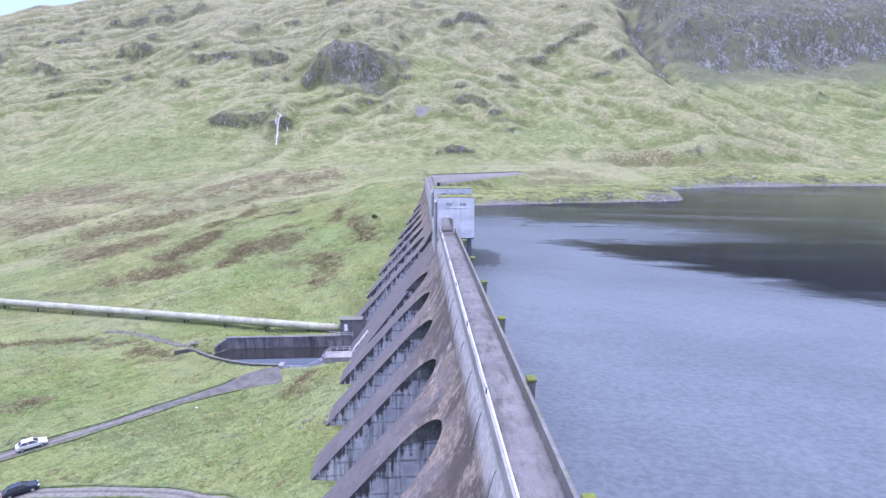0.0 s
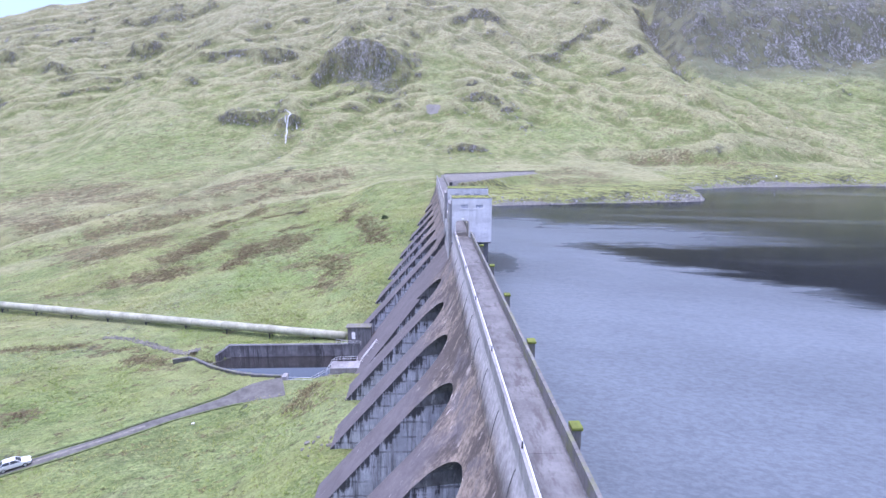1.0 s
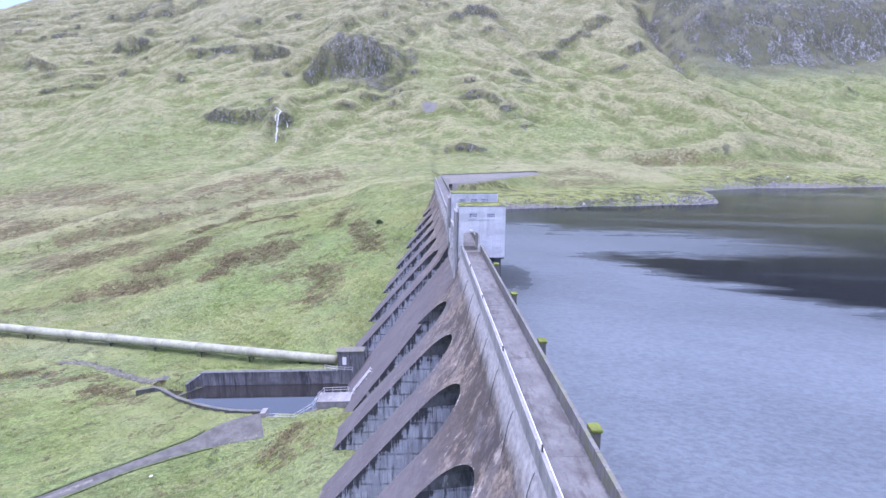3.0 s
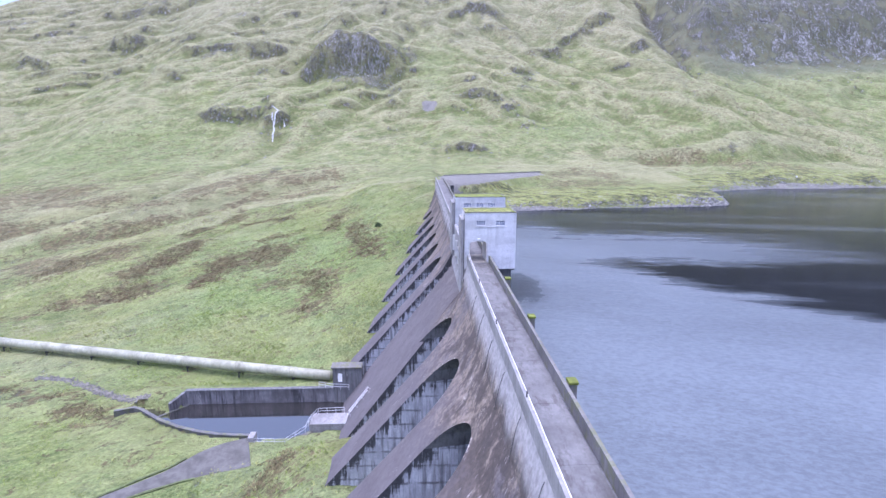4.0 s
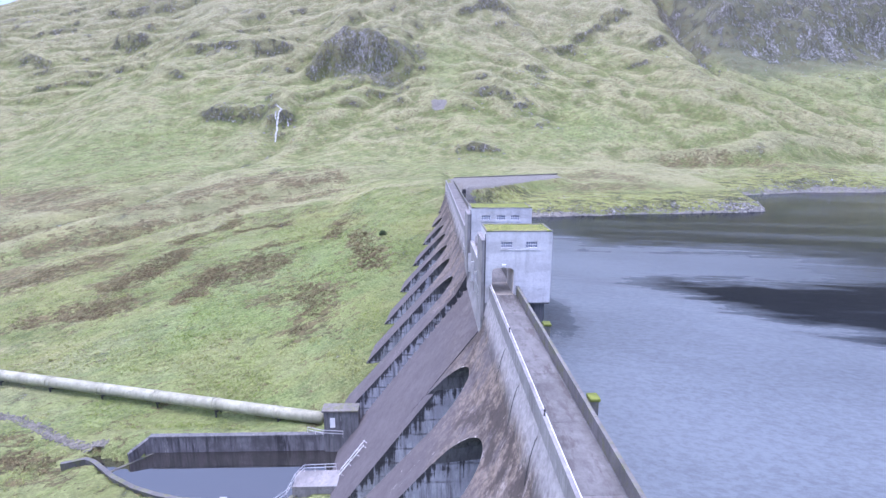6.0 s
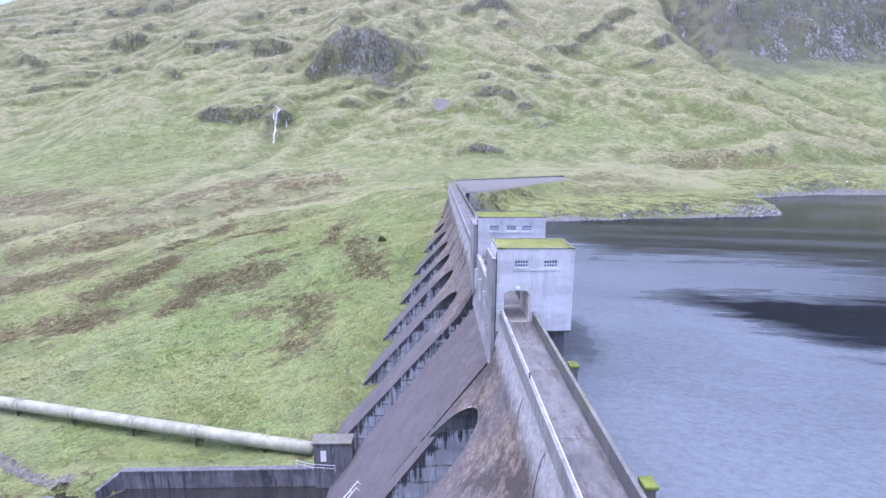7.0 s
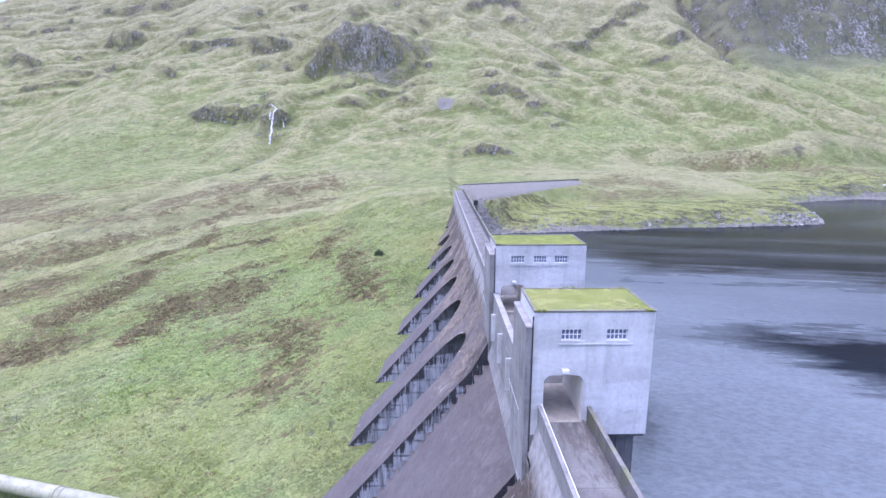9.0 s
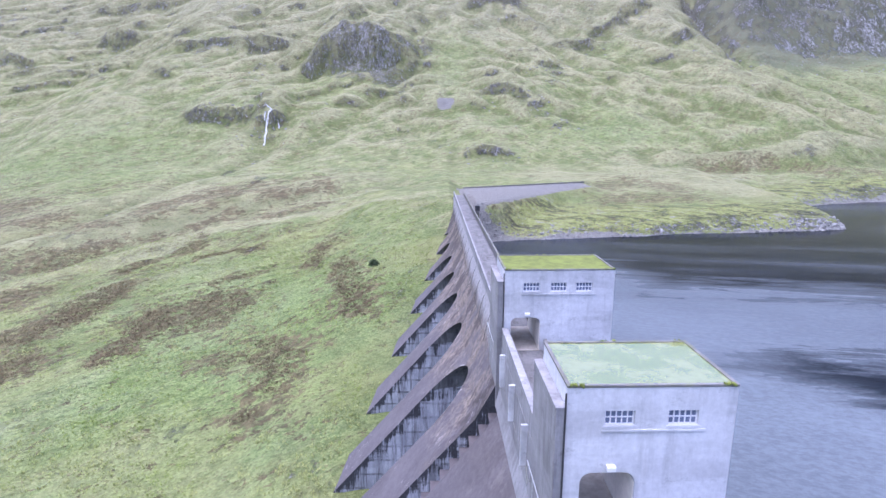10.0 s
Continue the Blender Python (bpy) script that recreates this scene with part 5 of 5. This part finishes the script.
# ---- waterfall on the crag ----
def waterfall(line, width, seed):
    """A ribbon of water down a line in plan, narrow at its lip and broken below."""
    verts, faces, n = [], [], 40
    for k in range(n):
        u = (len(line) - 1) * k / (n - 1)
        xx, yy = (float(np.interp(u, range(len(line)), [p[i] for p in line])) for i in (0, 1))
        xx += 0.25 * math.sin(k * 0.9 + seed)
        w = width * (0.45 + 0.55 * abs(math.sin(k * 0.61 + seed))) * (0.6 + 0.6 * min(1.0, k / 14))
        for s in (-1, -0.3, 0.3, 1):
            verts.append((xx + s * w, yy, height(xx + s * w, yy) + (0.65 if abs(s) < 0.5 else 0.2)))
    for k in range(n - 1):
        faces += [(4 * k + j, 4 * k + j + 1, 4 * k + 5 + j, 4 * k + 4 + j) for j in range(3)]
    return tagged(link("waterfall", verts, faces, FALLS, smooth=True), "white ribbon of falling water over dark rock", "waterfall")


waterfall([(-117, 331), (-113.5, 329), (-112, 326.5), (-114, 321), (-113.2, 315), (-113, 308)], 0.5, 0)
waterfall([(-116, 326), (-115.4, 323), (-115.2, 321)], 0.3, 1)
waterfall([(-107.5, 324.5), (-106.5, 321)], 0.25, 2)


# ---- cars ----
def car(name, label, paint_color, at, heading):
    th = thing(name, label, "car", (0, 0, 0), "parked cars")
    paint = plain("car_paint_" + name, paint_color, 0.25, 0.2, vary=0.05)
    prof = [(-2.1, 0.35), (-2.15, 0.75), (-2.05, 0.98), (-1.2, 1.02), (1.05, 0.98), (1.95, 0.80), (2.12, 0.62), (2.1, 0.32)]
    bm = prism(prof, -0.86, 0.86)
    bmesh.ops.bevel(bm, geom=[e for e in bm.edges if abs(e.verts[0].co.y) > 0.8], offset=0.09, segments=2, affect="EDGES")
    part("body", bm, paint, th)
    bm = bmesh.new()
    low, high = [(-1.75, 0.96), (0.98, 0.96)], [(-1.25, 1.44), (0.25, 1.46)]
    ring = [bm.verts.new((x, sy * w, z)) for (x, z), w in ((low[0], 0.78), (low[1], 0.78), (high[1], 0.60), (high[0], 0.60)) for sy in (-1, 1)]
    a = ring[0::2]
    b = ring[1::2]
    for f in (a, b[::-1]):
        bm.faces.new(f)
    for k in range(4):
        bm.faces.new((a[k], b[k], b[(k + 1) % 4], a[(k + 1) % 4]))
    part("window_glass", bm, GLASS_DARK, th)
    part("roof", block(-1.28, 0.28, -0.62, 0.62, 1.43, 1.50, 0.03), paint, th)
    for sy in (-0.70, 0.70):
        for xa, za, xb, zb in ((0.98, 0.98, 0.25, 1.46), (-0.45, 0.98, -0.45, 1.46), (-1.75, 0.98, -1.25, 1.45)):
            w = 0.79 if sy > 0 else -0.79
            part("pillar", tube([(xa, w, za), (xb, 0.61 if sy > 0 else -0.61, zb)], 0.05, 6), paint, th)
    for x in (-1.32, 1.32):
        for sy in (-1, 1):
            wheel = part("wheel", tube([(x, sy * 0.70, 0.32), (x, sy * 0.88, 0.32)], 0.33, 16), IRON, th, "black tyre")
            part("rim", tube([(x, sy * 0.86, 0.32), (x, sy * 0.895, 0.32)], 0.2, 12), GALV, wheel)
    for sy in (-0.62, 0.62):
        part("headlight", block(1.98, 2.12, sy - 0.16, sy + 0.16, 0.62, 0.76, 0.03), WHITE, th)
        part("tail_light", block(-2.17, -2.08, sy - 0.14, sy + 0.14, 0.70, 0.88, 0.02), plain("red_lens", (0.35, 0.02, 0.02), 0.3), th)
    part("number_plate", block(2.11, 2.15, -0.26, 0.26, 0.40, 0.52), WHITE, th)
    th.matrix_world = pose(at[0], at[1], height(*at) + 0.10, 0, 0, heading)
    return th


car("car", "white hatchback parked on the grey access track", (0.72, 0.72, 0.74), (-71.2, -24.6), 38)
car("car", "dark blue estate car parked on the gravel track", (0.035, 0.04, 0.06), (-64.6, -36.4), 38)


# ---- rails beside the pool ----
def railing(line, label, tall=1.1):
    th = thing("railing", label, "railing", (*line[0],), "pool railings")
    inv = Matrix.Translation([-v for v in line[0]])
    for h in (tall, tall * 0.55):
        part("rail", tube([(x, y, z + h) for x, y, z in line], 0.045, 6), GALV, th).matrix_parent_inverse = inv
    for (ax, ay, az), (bx, by, bz) in zip(line, line[1:]):
        n = max(1, round(math.hypot(bx - ax, by - ay) / 1.6))
        for k in range(n + 1):
            x, y, z = ax + (bx - ax) * k / n, ay + (by - ay) * k / n, az + (bz - az) * k / n
            part("post", tube([(x, y, z), (x, y, z + tall)], 0.04, 6), GALV, th).matrix_parent_inverse = inv


railing([(-36.0, 2.6, -31.2), (-31.0, 2.3, -31.2), (-28.2, 5.0, -30.6), (-27.6, 7.6, -29.9)], "galvanised railing beside the stilling pool")
railing([(-27.6, 7.6, -29.9), (-26.8, 9.6, -29.9), (-22.2, 9.8, -29.9)], "galvanised railing round a small platform")
railing([(-28.5, 19.4, -29.65), (-25.8, 18.4, -29.65), (-22.5, 18.0, -29.65)], "short railing by the valve house")
platform = tagged(part("platform", block(-27.8, -21.5, 6.2, 9.9, -34, -29.9, 0.05), PARAPET), "small concrete platform at the foot of the dam", "platform", kind="structure")

# ---- lone bush on the bank ----
def bush(at, size, seed):
    th = thing("bush", "small dark green bush on the grassy bank", "bush", (at[0], at[1], height(*at)))
    rnd = random.Random(seed)
    bm = bmesh.new()
    for _ in range(420):
        d = Vector((rnd.gauss(0, 1), rnd.gauss(0, 1), abs(rnd.gauss(0, 0.8)))).normalized() * size * rnd.uniform(0.35, 1.0)
        s = rnd.uniform(0.12, 0.24)
        a, b = Vector((rnd.gauss(0, 1), rnd.gauss(0, 1), rnd.gauss(0, 1))).normalized() * s, Vector((rnd.gauss(0, 1), rnd.gauss(0, 1), rnd.gauss(0, 1))).normalized() * s
        bm.faces.new([bm.verts.new(d + v) for v in (a, b, -a, -b)])
    me_ob = part("foliage", bm, plain("bush_leaves", (0.05, 0.075, 0.03), 0.9), th)
    part("stem", tube([(0, 0, -0.3), (0.1, 0, 0.6), (0.0, 0.15, 1.1)], 0.07, 6), plain("bark", (0.09, 0.07, 0.05), 0.9), th)
    return me_ob


bush((-23, 105.5), 1.4, 1)


# ---- grass tufts and heather sprigs on the near slopes ----
def tufts(name, n, pick, material, tall, wide, label, category, seed):
    """Loose bunches of blades, each bunch five slim triangles, rooted in the ground."""
    rng = np.random.RandomState(seed)
    x, y, z = (FIELDS[k] for k in "xyz")
    ids = np.flatnonzero(pick)
    ids = rng.choice(ids, n)
    bx = np.repeat(x[ids] + rng.uniform(-1.3, 1.3, n), 5)
    by = np.repeat(y[ids] + rng.uniform(-1.3, 1.3, n), 5)
    bz = np.repeat(z[ids], 5) - 0.12
    m = len(bx)
    a, r = rng.uniform(0, 6.283, m), rng.uniform(0.02, wide, m)
    fx, fy = bx + r * np.cos(a), by + r * np.sin(a)
    h = tall * rng.uniform(0.5, 1.2, m)
    w = rng.uniform(0.04, 0.10, m)
    b = a + rng.uniform(-0.5, 0.5, m)
    lx, ly = np.cos(b) * h * 0.6, np.sin(b) * h * 0.6
    px, py = -np.sin(a) * w, np.cos(a) * w
    v = np.stack([np.column_stack([fx - px, fy - py, bz]), np.column_stack([fx + px, fy + py, bz]), np.column_stack([fx + lx, fy + ly, bz + h])], 1).reshape(-1, 3)
    me = bpy.data.meshes.new(name)
    me.vertices.add(3 * m)
    me.vertices.foreach_set("co", v.astype(np.float32).ravel())
    me.loops.add(3 * m)
    me.loops.foreach_set("vertex_index", np.arange(3 * m, dtype=np.int32))
    me.polygons.add(m)
    me.polygons.foreach_set("loop_start", np.arange(0, 3 * m, 3, dtype=np.int32))
    me.update(calc_edges=True)
    me.materials.append(material)
    return tagged(new(name, me), label, category, kind="stuff")


fx, fy = FIELDS["x"], FIELDS["y"]
track_gap = np.minimum(polyline_distance(fx, fy, TRACK), polyline_distance(fx, fy, LOWER_TRACK))
bank = (fx < -6) & (fx > -135) & (fy > -55) & (fy < 150) & (track_gap > 2.6) & ~((fx > -67) & (fx < -18) & (fy > 0) & (fy < 22)) & (FIELDS["gravel"] < 0.3) & (fx < np.interp(fy, [-60, 0, 28, 150], [-20, -20, -22, -2]))
patchy = fbm(fx, fy, 9, 4, 71, 0.65)
tufts("grass_tufts", 26000, bank & (FIELDS["heather"] < 0.5) & (patchy > -0.12), BLADES, 0.34, 0.30, "rough tufts of green and straw grass", "grass", 21)
tufts("heather", 15000, bank & (FIELDS["heather"] > 0.55) & (patchy > -0.25), SPRIGS, 0.36, 0.35, "brown tufts of heather in patches", "heather", 22)

# ---- small things at the far end ----
boulder = stones("white_boulder", np.array([(213.0, 222.5, 0.85)]), "lone white boulder above the far shore", "boulder", PALE_STONE, 31)
boulder["kind"] = "thing"
cabinet = thing("control_cabinet", "small dark metal cabinet beside the parapet", "cabinet", (3.6, 116.5, -0.6))
part("box", block(-0.6, 0.6, -0.35, 0.35, 0.0, 1.25, 0.03), IRON, cabinet)
part("lid", block(-0.66, 0.66, -0.41, 0.41, 1.25, 1.33, 0.02), IRON, cabinet)
part("stand", block(-1.1, 0.5, -0.5, 0.5, -9.5, -0.004, 0.03), DARK_WALL, cabinet)
fence = thing("fence", "row of weathered wooden fence posts on the grass", "fence", (90, 221, 0))
for k in range(9):
    x, y = 80.5 + 2.6 * k, 222.5 - 0.1 * k + 0.4 * math.sin(k)
    z = height(x, y)
    part("fence_post", tube([(x, y, z - 0.3), (x + 0.05, y, z + 1.15)], 0.08, 6), WOOD, fence).matrix_parent_inverse = Matrix.Translation((-90, -221, 0))

yard_wall = thing("yard_wall", "low dark stone wall behind the gravel standing", "wall", (30, 182, 0), kind="structure")
part("wall", wall_along([(3.0 + 4 * k, 172.5 + 1.95 * k) for k in range(14)], -0.8, 0.42, 0.5), MOSSY, yard_wall).matrix_parent_inverse = Matrix.Translation((-30, -182, 0))
stones("white_stone", np.array([(-49.1, -12.2, 0.28)]), "small white stone lying in the grass", "stone", PALE_STONE, 33)["kind"] = "thing"
